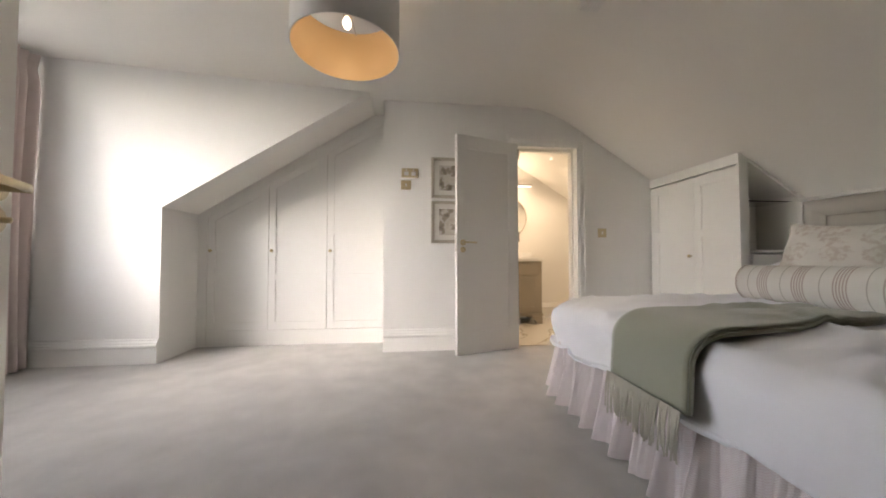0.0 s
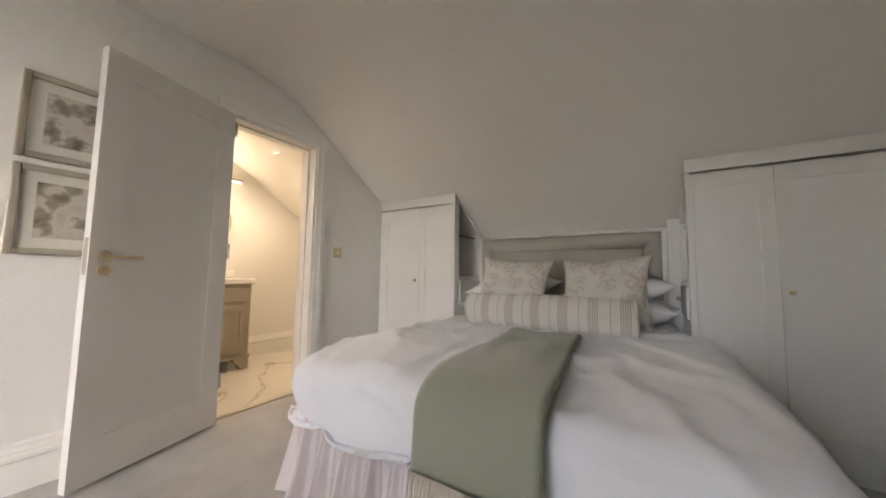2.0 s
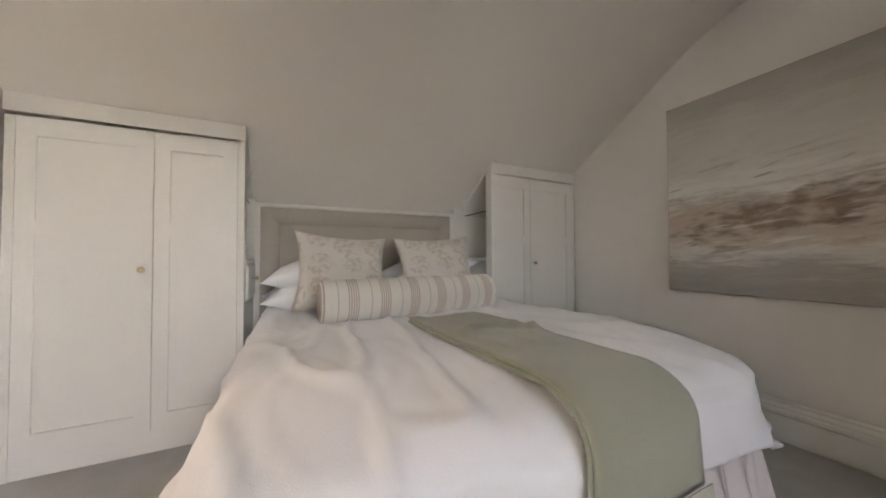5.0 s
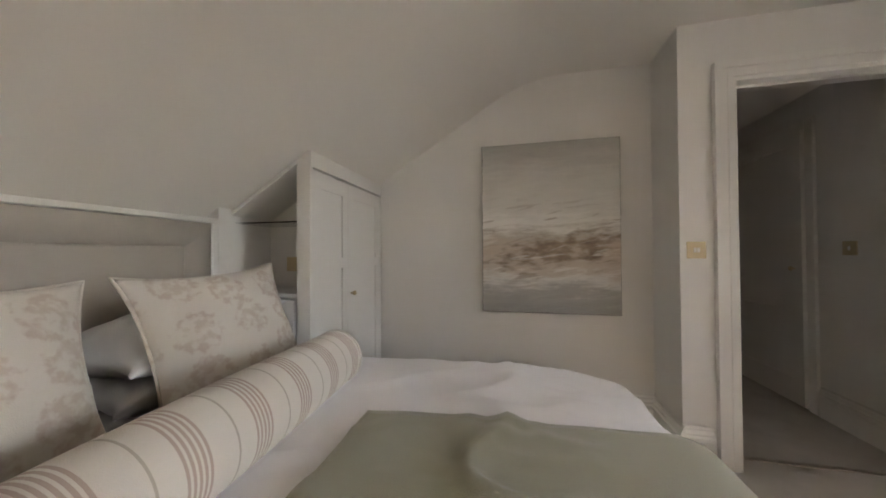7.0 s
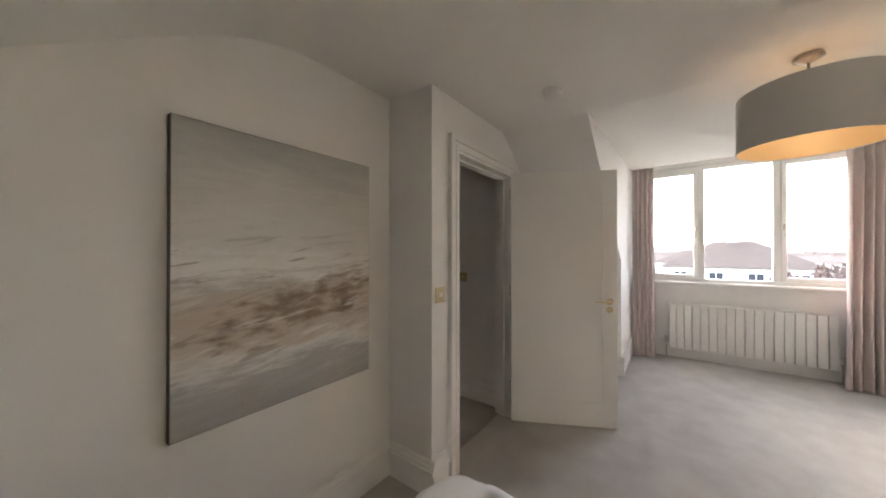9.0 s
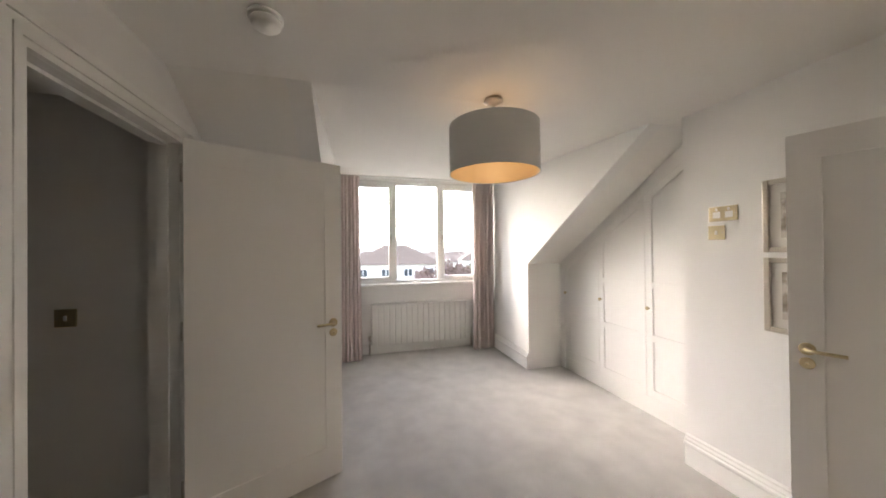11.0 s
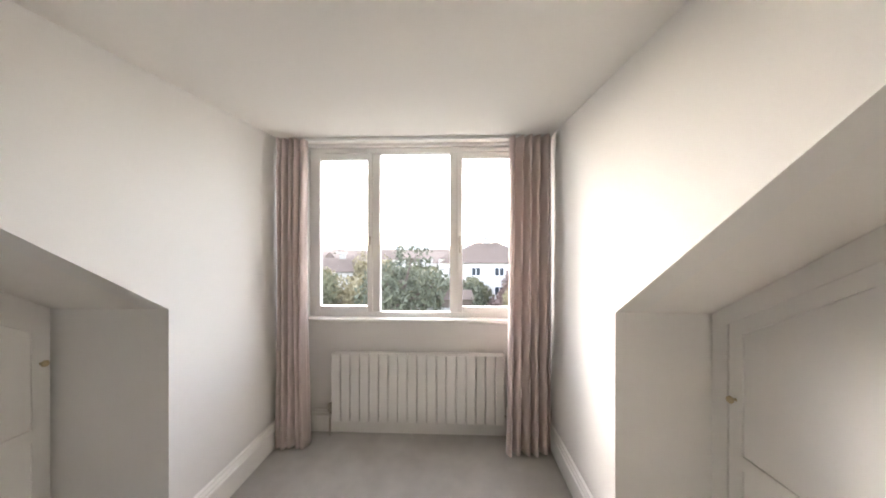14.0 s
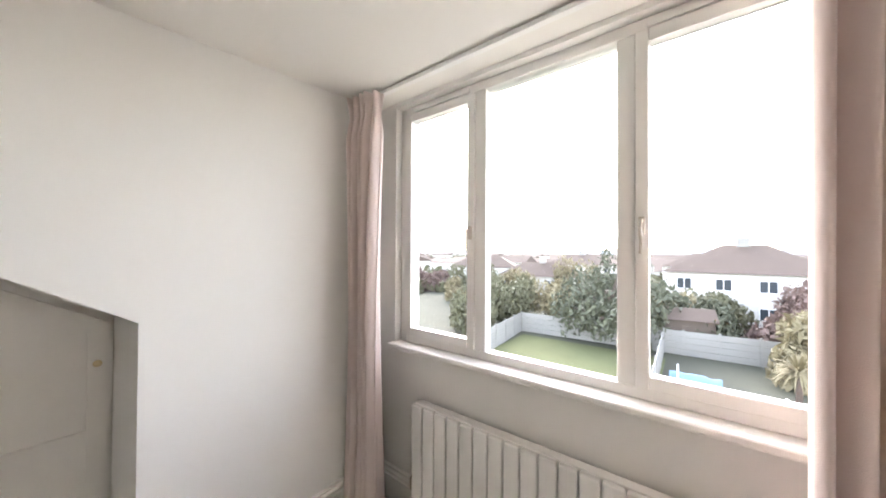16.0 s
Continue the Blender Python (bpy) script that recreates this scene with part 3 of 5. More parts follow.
def door_leaf(name, label, w, h, m, lever_sides, t=0.04):
    """Hinge edge at x 0, free edge at x w, faces at y 0 and -t."""
    d = thing(name, label, "door", m, kind="structure")
    bm = boxes((0, -t + 0.006, 0.012, w, -0.006, h))
    for y0, y1 in ((-0.006, 0.0), (-t, -t + 0.006)):
        for b in ((0, y0, 0.012, 0.105, y1, h), (w - 0.105, y0, 0.012, w, y1, h), (0.105, y0, 0.012, w - 0.105, y1, 0.2), (0.105, y0, h - 0.115, w - 0.105, y1, h)):
            box(bm, *b)
    part("leaf", bm, TRIM, d)
    for s in lever_sides:
        y = 0.0 if s > 0 else -t
        hm = Matrix(((-1, 0, 0, w - 0.055), (0, 0, 1 if s > 0 else -1, y), (0, 1, 0, 0.98), (0, 0, 0, 1)))
        lever(d, hm)
    for z in (0.22, 1.0, 1.78):
        part("hinge", lathe([(0.007, 0), (0.007, 0.09)], 10, pose(-0.004, 0.006, z)), NICKEL, d, "steel butt hinge", True)
    part("latch_plate", boxes((w, -t / 2 - 0.011, 0.9, w + 0.002, -t / 2 + 0.011, 1.06)), NICKEL, d, "steel latch plate on the door edge")
    return d


# entry door: open into the room. Bath door: folded back towards the pictures.
door_leaf("door_1", "white panelled entry door standing open with brass lever", 0.79, 1.985, pose(1.545, 0.315, 0, 0, 0, 116.5), (1, -1))
door_leaf("door_2", "white panelled bathroom door folded back open", 0.64, 1.925, pose(3.022, 3.215, 0, 0, 0, 180 + 18), (1, -1))


def strips(x0, x1, z0, z1, y0, y1, rails, stile=0.07, top=None):
    """Raised stiles and rails on a face, as (name, mesh) pairs; top(x) gives a sloping head."""
    tp = top or (lambda x: z1)
    a, b = x0 + stile, x1 - stile
    yield "stile", prism(bmesh.new(), [(x0, z0), (a, z0), (a, tp(a)), (x0, tp(x0))], "y", y0, y1)
    yield "stile", prism(bmesh.new(), [(b, z0), (x1, z0), (x1, tp(x1)), (b, tp(b))], "y", y0, y1)
    for za, zb in rails:
        yield "rail", boxes((a, y0, za, b, y1, zb))
    yield "rail", prism(bmesh.new(), [(a, tp(a) - stile), (b, tp(b) - stile), (b, tp(b)), (a, tp(a))], "y", y0, y1)


def slope_cupboard(name, label, splits, face, out, top, knob_z=0.915):
    """Fitted cupboard under the slope. face: y of the door fronts; out: -1 when it faces -y."""
    w = thing(name, label, "wardrobe")
    ya, yb = sorted((face - out * 0.022, face - out * 0.008))
    fa, fb = sorted((face - out * 0.008, face))
    for a, b in zip(splits, splits[1:]):
        a, b = a + 0.002, b - 0.002
        bm = prism(bmesh.new(), [(a, 0.15), (b, 0.15), (b, top(b)), (a, top(a))], "y", ya, yb)
        rails = [(0.15, 0.225), (0.63, 0.69), (1.08, 1.14)]
        d = part("door", bm, CABINET, w)
        for nm, piece in strips(a, b, 0.15, 0, fa, fb, [r for r in rails if r[1] < top(a) - 0.1], 0.065, top):
            part(nm, piece, CABINET, d)
        rot = 90 if out < 0 else -90
        knob(d, pose(a + 0.034, face, knob_z, rot, 0, 0))
    a, b = splits[0], splits[-1]
    ca, cb = sorted((face - out * 0.03, face - out * 0.115))
    part("carcass", prism(bmesh.new(), [(a, 0.0), (b, 0.0), (b, top(b)), (a, top(a))], "y", ca, cb), CABINET, w)
    pa, pb = sorted((face - out * 0.03, face - out * 0.005))
    part("plinth", boxes((a, pa, 0, b, pb, 0.146)), CABINET, w)
    return w


WF = 3.56
slope_cupboard("fitted_wardrobe", "off-white three-door wardrobe fitted under the slope with brass knobs", (0.085, 0.64, 1.19, 1.745), WF, -1, lambda x: 1.18 + 0.595 * x)
bm = prism(bmesh.new(), [(0.0, 0.0), (0.083, 0.0), (0.083, 1.18 + 0.595 * 0.083), (1.747, 1.18 + 0.595 * 1.747), (1.747, 0), (1.77, 0), (1.77, roof(1.77) - 0.004), (X_LEFT, RIDGE_Z - 0.004), (0.0, KNEE - 0.002)], "y", WF - 0.004, WF + 0.02)
structure("trim_wardrobe_surround", bm, CABINET, "off-white filler strip round the wardrobe doors", "trim")
slope_cupboard("eaves_cupboard", "off-white eaves cupboard with a sloping door and brass knob", (0.02, 0.70, 1.36), Y_E + 0.024, 1, lambda x: 1.172 + 0.6 * x, 1.0)


def closet(name, y0, y1, side, mid, knob_y, label):
    """Fitted closet beside the bed; side is the y of the panel that faces the bed, with a niche and a drawer in it."""
    c = thing(name, label, "closet")
    X0, X1, H = 4.39, 5.06, 1.615
    edge = 1 if side == y1 else -1
    lo, hi = y0, y1
    a, b = X0 + 0.075, 4.86
    sa, sb = sorted((side, side - edge * 0.02))
    top = lambda x: roof(x) - 0.012
    deep = sorted((side, side - edge * 0.3))
    part("side_panel", prism(bmesh.new(), [(X0, 0), (a, 0), (a, top(a)), (X0, H)], "y", sa, sb), CABINET, c)
    part("lower_panel", prism(bmesh.new(), [(a, 0), (b, 0), (b, 0.66), (a, 0.66)], "y", sa, sb), CABINET, c)
    part("niche_shelf", boxes((a, sorted((side + edge * 0.004, side - edge * 0.3))[0], 0.885, b, sorted((side + edge * 0.004, side - edge * 0.3))[1], 0.905), bevel=0.002), CABINET, c)
    part("niche_top", prism(bmesh.new(), [(a, top(a) - 0.02), (b, top(b) - 0.02), (b, top(b)), (a, top(a))], "y", *deep), CABINET, c)
    part("niche_back", prism(bmesh.new(), [(a, 0.9), (b, 0.9), (b, top(b)), (a, top(a))], "y", *sorted((side - edge * 0.28, side - edge * 0.3))), CABINET, c)
    part("niche_cheek", boxes((a - 0.012, min(side - edge * 0.02, side - edge * 0.3), 0.9, a, max(side - edge * 0.02, side - edge * 0.3), top(a) - 0.02)), CABINET, c)
    part("niche_cheek", boxes((b, deep[0], 0.0, b + 0.015, deep[1], top(b + 0.015))), CABINET, c)
    sy = sorted((side - edge * 0.02, side - edge * 0.275))
    part("glass_shelf", boxes((a + 0.004, sy[0], 1.262, b - 0.004, sy[1], 1.27), bevel=0.001), GLASS, c, "clear glass shelf")
    da, db = sorted((side + edge * 0.012, side - edge * 0.01))
    dr = part("drawer", boxes((a + 0.01, da, 0.68, b - 0.01, db, 0.87), bevel=0.003), CABINET, c)
    knob(dr, pose((a + b) / 2, side + edge * 0.012, 0.79, -90 * edge, 0, 0), 0.013)
    part("niche_socket", boxes((4.60, sorted((side - edge * 0.268, side - edge * 0.279))[0], 1.0, 4.74, sorted((side - edge * 0.268, side - edge * 0.279))[1], 1.085), bevel=0.003), BRASS, c, "brass socket plate inside the niche")
    # front
    fl, fh = (lo, hi - 0.0205) if edge > 0 else (lo + 0.0205, hi)
    bm = boxes((X0, fl, 0, X0 + 0.02, lo + 0.03, 1.52), (X0, hi - 0.03, 0, X0 + 0.02, fh, 1.52), (X0 - 0.006, lo - 0.003, 1.535, X0 + 0.02, hi + 0.003, H - 0.002), (X0 + 0.004, lo + 0.03, 0, X0 + 0.02, hi - 0.03, 0.1))
    part("face_frame", bm, CABINET, c)
    # near-black sheet stands in for the shade in the door gaps
    part("back_panel", boxes((X0 + 0.03, lo + 0.03, 0.1, X0 + 0.04, hi - 0.03, 1.53)), DARK, c, "dark sheet painted as the shade behind the doors")
    for da_, db_ in ((lo + 0.032, mid - 0.0015), (mid + 0.0015, hi - 0.032)):
        d = part("door", boxes((X0 + 0.008, da_, 0.1, X0 + 0.024, db_, 1.522)), CABINET, c)
        for b_ in ((da_, da_ + 0.06, 0.1, 1.522), (db_ - 0.06, db_, 0.1, 1.522), (da_ + 0.06, db_ - 0.06, 0.1, 0.18), (da_ + 0.06, db_ - 0.06, 1.44, 1.522), (da_ + 0.06, db_ - 0.06, 1.02, 1.08)):
            part("stile" if b_[3] - b_[2] > 1 else "rail", boxes((X0 + 0.001, b_[0], b_[2], X0 + 0.008, b_[1], b_[3])), CABINET, d)
        if da_ < knob_y < db_:
            knob(d, pose(X0 + 0.001, knob_y, 0.862, 0, -90, 0), 0.014)
    return c


closet("fitted_closet", 2.385, 3.235, 2.385, 2.755, 2.79, "off-white two-door closet with lit niche, beside the bathroom door")
closet("fitted_closet", Y_S + 0.015, 0.82, 0.82, 0.455, 0.42, "off-white two-door closet with niche, beside the seascape wall")

# ---- window ----
win = thing("window_1", "white three-light casement window, hazy daylight behind", "window", kind="structure")
FX = X_W - 0.05
y0, y1, z0, z1 = WIN
part("window_frame", boxes((FX - 0.06, y0, z0, FX, y0 + 0.05, z1), (FX - 0.06, y1 - 0.05, z0, FX, y1, z1), (FX - 0.06, y0 + 0.05, z0, FX, y1 - 0.05, z0 + 0.045), (FX - 0.06, y0 + 0.05, z1 - 0.05, FX, y1 - 0.05, z1),
     (FX - 0.06, 1.635, z0 + 0.045, FX, 1.70, z1 - 0.05), (FX - 0.06, 2.306, z0 + 0.045, FX, 2.371, z1 - 0.05), bevel=0.005), UPVC, win)
for a, b, sash in ((y0 + 0.05, 1.635, True), (1.70, 2.306, False), (2.371, y1 - 0.05, True)):
    za, zb = z0 + 0.045, z1 - 0.05
    if sash:
        s = part("sash", boxes((FX - 0.045, a, za, FX + 0.012, a + 0.045, zb), (FX - 0.045, b - 0.045, za, FX + 0.012, b, zb), (FX - 0.045, a + 0.045, za, FX + 0.012, b - 0.045, za + 0.05), (FX - 0.045, a + 0.045, zb - 0.05, FX + 0.012, b - 0.045, zb), bevel=0.004), UPVC, win)
        hy = b - 0.022 if a < 1.5 else a + 0.022
        bm = boxes((FX + 0.012, hy - 0.011, 1.60, FX + 0.022, hy + 0.011, 1.67), bevel=0.003)
        tube([(FX + 0.022, hy, 1.655), (FX + 0.05, hy, 1.655), (FX + 0.052, hy, 1.60), (FX + 0.05, hy, 1.53)], 0.007, 8, bm=bm)
        part("handle", bm, NICKEL, s, "metal casement fastener")
        a, b, za, zb = a + 0.045, b - 0.045, za + 0.05, zb - 0.05
    p = part("pane", boxes((FX - 0.034, a, za, FX - 0.026, b, zb)), GLASS, win)
    p.visible_shadow = False
part("window_sill", boxes((X_W - 0.05, y0 - 0.02, z0 - 0.03, X_W + 0.05, y1 + 0.02, z0 + 0.002), bevel=0.008), TRIM, win)
part("vent_bar", boxes((FX, 1.2, z1 - 0.045, FX + 0.015, 1.6, z1 - 0.02), (FX, 2.41, z1 - 0.045, FX + 0.015, 2.85, z1 - 0.02), bevel=0.003), UPVC, win)

track = thing("curtain_track", "white metal curtain track under the dormer ceiling", "curtain track")
part("rail", boxes((-0.985, 0.93, 2.425, -0.955, 3.10, 2.447), bevel=0.003), UPVC, track)


def curtain(y_a, y_b, lean, seed):
    rnd = random.Random(seed)
    ph = [rnd.uniform(0, 6.28) for _ in range(6)]
    c = thing("curtain", "dusty pink pinch-pleated curtain hanging to the carpet", "curtain", group="curtains at the dormer window")
    width = y_b - y_a
    folds = 5

    def fn(u, v):
        z = 0.012 + v * 2.41
        low = 1 - v
        spread = 1.0 + 0.10 * low * low
        y = (y_a + y_b) / 2 + (u - 0.5) * width * spread + lean * low * 0.03
        w = 2 * math.pi * folds * u
        pinch = max(0.0, 1 - abs(v - 0.955) / 0.05)
        amp = 0.042 * (1 - 0.55 * pinch) + 0.012 * low
        x = -0.965 + amp * (math.sin(w + 0.5 * math.sin(2.2 * v + ph[0])) + 0.25 * math.sin(1.4 * w + ph[1] + 1.5 * v)) + 0.012 * math.sin(5 * v + ph[2] + 3 * u)
        y += 0.012 * math.cos(w + ph[3])
        return Vector((max(-1.035, min(-0.8, x + 0.05)), min(CHEEK_N - 0.036, max(CHEEK_S + 0.036, y)), z))
    cl = part("drape", grid(fn, 110, 40), PINK, c, smooth=True)
    thicken(cl, 0.004, 0)
    for i in range(folds):
        y = y_a + (i + 0.5) * width / folds
        part("pleat", tube([(-0.93, y, 2.345), (-0.905, y + 0.004, 2.375), (-0.91, y - 0.004, 2.42)], 0.011, 7), PINK, c, smooth=True)
    return c


curtain(0.955, 1.19, 0.3, 3)
curtain(2.775, 3.085, -0.5, 8)

# radiator
rad = thing("radiator", "white vertical-ribbed panel radiator under the window", "radiator")
RX0, RX1, RY0, RY1, RZ0, RZ1 = -1.115, -1.037, 1.33, 2.755, 0.13, 0.70
part("back_panel", boxes((RX0, RY0, RZ0, RX1 - 0.03, RY1, RZ1), bevel=0.006), RADIATOR, rad)
n = 18
for i in range(n):
    a = RY0 + (RY1 - RY0) * i / n
    part("column", boxes((RX1 - 0.03, a + 0.003, RZ0 + 0.004, RX1, a + (RY1 - RY0) / n - 0.003, RZ1 - 0.004), bevel=0.007), RADIATOR, rad)
for y, s in ((RY0 - 0.025, 1), (RY1 + 0.025, -1)):
    v = part("valve", tube([(-1.08, y + s * 0.03, 0.19), (-1.08, y, 0.19), (-1.08, y, 0.14), (-1.08, y, 0.0)], 0.008, 8), NICKEL, rad, "chrome valve and pipe", True)
    part("valve_head", lathe([(0.014, 0), (0.018, 0.01), (0.018, 0.06), (0.012, 0.07), (0.0005, 0.07)], 14, pose(-1.08, y, 0.2)), PLASTIC if s < 0 else NICKEL, v, "ribbed valve head", True)

# pendant lamp
lampo = thing("pendant_lamp", "large white drum shade with gold lining, bulb lit", "ceiling lamp", pose(1.70, 1.91, 0))
part("ceiling_rose", lathe([(0.05, 2.298), (0.055, 2.285), (0.03, 2.272), (0.012, 2.262), (0.0005, 2.262)], 24), NICKEL, lampo, "aged brass ceiling rose", True)
part("stem", tube([(0, 0, 2.265), (0, 0, 2.03)], 0.006, 8), NICKEL, lampo, "brass stem", True)
R, ZB, ZT = 0.258, 1.868, 2.14
part("shade", grid(lambda u, v: Vector((R * math.cos(6.28319 * u), R * math.sin(6.28319 * u), ZB + (ZT - ZB) * v)), 72, 2), SHADE, lampo, "white linen drum shade", True)
part("lining", grid(lambda u, v: Vector(((R - 0.004) * math.cos(6.28319 * u), (R - 0.004) * math.sin(6.28319 * u), ZB + (ZT - ZB) * v)), 72, 2), GOLD, lampo, "gold lining of the shade", True)
part("rim", tube([(R * math.cos(a / 10), R * math.sin(a / 10), ZB) for a in range(63)], 0.004, 6, True), SHADE, lampo, smooth=True)
part("spider", tube([(-R + 0.004, 0, 2.13), (R - 0.004, 0, 2.13)], 0.003, 6, bm=tube([(0, -R + 0.004, 2.13), (0, R - 0.004, 2.13)], 0.003, 6)), NICKEL, lampo, "thin wire spider")
part("lamp_holder", lathe([(0.016, 2.05), (0.02, 2.046), (0.02, 2.085), (0.0005, 2.09)], 16), NICKEL, lampo, smooth=True)
bulb = part("bulb", lathe([(0.0005, 1.985), (0.012, 1.988), (0.02, 1.998), (0.023, 2.01), (0.019, 2.028), (0.012, 2.042), (0.0005, 2.046)], 16), BULB, lampo, "lit warm bulb", True)
bulb.visible_shadow = False

sm = thing("smoke_detector", "round white smoke detector on the ceiling", "smoke detector", pose(2.086, 0.82, RIDGE_Z, 180, 0, 0))
part("base", lathe([(0.06, 0.0), (0.06, 0.012), (0.052, 0.014)], 28), PLASTIC, sm, smooth=True)
part("cap", lathe([(0.048, 0.012), (0.05, 0.018), (0.05, 0.034), (0.042, 0.042), (0.0005, 0.044)], 28), PLASTIC, sm, smooth=True)

vent = thing("ceiling_vent", "white slatted ventilation grille on the ceiling", "vent", pose(3.02, 1.9, RIDGE_Z, 180, 0, 0))
part("housing", boxes((-0.055, -0.10, 0.0, 0.055, 0.10, 0.055), bevel=0.008), PLASTIC, vent)
for i in range(5):
    part("slat", boxes((-0.045 + i * 0.02, -0.09, 0.055, -0.035 + i * 0.02, 0.09, 0.061), bevel=0.002), PLASTIC, vent)


def switch_plate(name, label, w, h, m, rockers, sockets=0):
    """Plate in its own x-z plane, facing -y."""
    s = thing(name, label, "light switch" if not sockets else "socket", m)
    part("plate", boxes((-w / 2, -0.007, -h / 2, w / 2, 0.0, h / 2), bevel=0.003), BRASS, s)
    for i in range(rockers):
        x = (i - (rockers - 1) / 2) * 0.016
        part("rocker", boxes((x - 0.0065, -0.011, -0.012, x + 0.0065, -0.006, 0.012), bevel=0.002), PLASTIC, s, "white rocker")
    for i in range(sockets):
        x = (i - (sockets - 1) / 2) * 0.066
        part("socket_face", boxes((x - 0.02, -0.0085, -0.024, x + 0.02, -0.006, 0.012), bevel=0.001), PLASTIC, s, "white socket insert")
        part("rocker", boxes((x - 0.006, -0.011, 0.018, x + 0.006, -0.006, 0.032), bevel=0.002), PLASTIC, s, "white rocker")
    for x in (-w / 2 + 0.012, w / 2 - 0.012):
        part("screw", lathe([(0.003, 0.0), (0.003, 0.002), (0.0005, 0.002)], 8, pose(x, -0.006, 0, 90, 0, 0)), NICKEL, s)
    return s


switch_plate("light_switch", "brass two-gang light switch beside the entry door", 0.088, 0.088, pose(2.487, Y_E, 1.112, 0, 0, 180), 2)
switch_plate("light_switch", "brass light switch beside the bathroom door", 0.088, 0.088, pose(3.88, Y_N, 1.09), 1)
switch_plate("wall_socket", "brass double socket plate on the wall", 0.155, 0.088, pose(2.008, Y_N, 1.63), 0, 2)
switch_plate("wall_switch", "small brass blank outlet plate under the socket", 0.092, 0.086, pose(1.972, Y_N, 1.518), 1)


def framed(z0, z1, label):
    x0, x1 = 2.205, 2.523
    f = thing("framed_picture", label, "picture", group="pair of botanical prints")
    y = Y_N
    w = 0.028
    part("frame", boxes((x0, y - 0.022, z0, x0 + w, y, z1), (x1 - w, y - 0.022, z0, x1, y, z1), (x0 + w, y - 0.022, z0, x1 - w, y, z0 + w), (x0 + w, y - 0.022, z1 - w, x1 - w, y, z1), bevel=0.005), SILVERFRAME, f)
    part("mount", boxes((x0 + w, y - 0.010, z0 + w, x1 - w, y - 0.004, z1 - w)), MOUNT, f)
    part("print", boxes((x0 + w + 0.045, y - 0.0125, z0 + w + 0.045, x1 - w - 0.045, y - 0.010, z1 - w - 0.045)), PRINT, f, "faded botanical study in brown and grey")
    return f


framed(1.40, 1.78, "upper botanical print in a champagne silver frame")
framed(0.983, 1.372, "lower botanical print in a champagne silver frame")

pt = thing("seascape_painting", "large unframed abstract seascape canvas in grey, white and umber", "painting", pose(3.188, -0.004, 1.27))
part("canvas", boxes((-0.436, -0.034, -0.568, 0.436, 0.0, 0.568), bevel=0.003), SEASCAPE, pt)
part("canvas_edge", boxes((-0.438, -0.036, -0.57, 0.438, -0.004, 0.57)), CANVASEDGE, pt, "dark painted canvas edge")

# ---- bed ----
bed = thing("bed", "double bed with upholstered taupe headboard", "bed")
HX = 4.90
HY0, HY1, HZ = 0.93, 2.348, 1.258
part("headboard_back", boxes((HX, HY0 - 0.03, 0.0, HX + 0.05, HY1 + 0.03, 1.255)), HEADCLOTH, bed)


def padded_border(y0, y1, z0, z1, w):
    """Three mitred padded bands round the headboard panel, each swelling forward and rolling back to the seam."""
    steps = [(k / 9, 0.012 + 0.043 * math.sin(math.pi * min(1, 0.16 + 0.84 * k / 9)) ** 0.7) for k in range(10)]
    def rail(u, k):
        d = w * k
        return [(y0 + d, z0), (y0 + d, z1 - d), (y1 - d, z1 - d), (y1 - d, z0)][u]
    for side, name in ((0, "headboard_side_band"), (1, "headboard_top_band"), (2, "headboard_side_band")):
        bm = bmesh.new()
        rows = []
        for k, d in steps:
            (ya, za), (yb, zb) = rail(side, k), rail(side + 1, k)
            rows.append([bm.verts.new((HX - d, ya + (yb - ya) * t / 12, za + (zb - za) * t / 12)) for t in range(13)])
        for ra, rb in zip(rows, rows[1:]):
            for t in range(12):
                bm.faces.new((ra[t], ra[t + 1], rb[t + 1], rb[t]))
        part(name, bm, HEADCLOTH, bed, "padded mitred band of the headboard", True)


padded_border(HY0, HY1, 0.3, HZ - 0.004, 0.115)
part("headboard_panel", boxes((HX - 0.024, HY0 + 0.112, 0.3, HX, HY1 - 0.112, HZ - 0.117), bevel=0.010), HEADCLOTH, bed, "padded centre panel")
part("headboard_trim", boxes((HX - 0.05, HY0 - 0.032, 0, HX + 0.05, HY0, HZ), bevel=0.004), TRIM, bed, "white painted frame round the headboard")
part("headboard_trim", boxes((HX - 0.05, HY1, 0, HX + 0.05, HY1 + 0.03, HZ), bevel=0.004), TRIM, bed, "white painted frame round the headboard")
part("headboard_trim", boxes((HX - 0.05, HY0 - 0.032, HZ, HX + 0.05, HY1 + 0.03, HZ + 0.022), bevel=0.004), TRIM, bed, "white painted frame round the headboard")
part("divan_base", boxes((2.98, 0.84, 0.02, HX - 0.05, 2.32, 0.32), bevel=0.02), LINEN, bed)
part("mattress", boxes((2.97, 0.85, 0.32, HX - 0.05, 2.30, 0.555), bevel=0.05), PILLOWCASE, bed)
# added block that plugs the light leak between headboard and slope
structure("trim_headboard_light_stop", boxes((HX + 0.052, 0.836, 1.1, 5.078, 2.368, 1.33)), CABINET, "added white block behind the headboard that stops light leaks", "trim")
FILL = [(HX - 0.045, 0.0), (5.08, 0.0), (5.08, roof(5.08) + 0.01), (HX - 0.045, roof(HX - 0.045) + 0.01)]
structure("trim_headboard_fill", prism(prism(bmesh.new(), FILL, "y", 0.822, 0.896), FILL, "y", 2.379, 2.384), CABINET, "white filler between headboard and closet", "trim")

BX0, BX1, BY0, BY1, TOP = 2.93, 4.84, 0.69, 2.345, 0.60


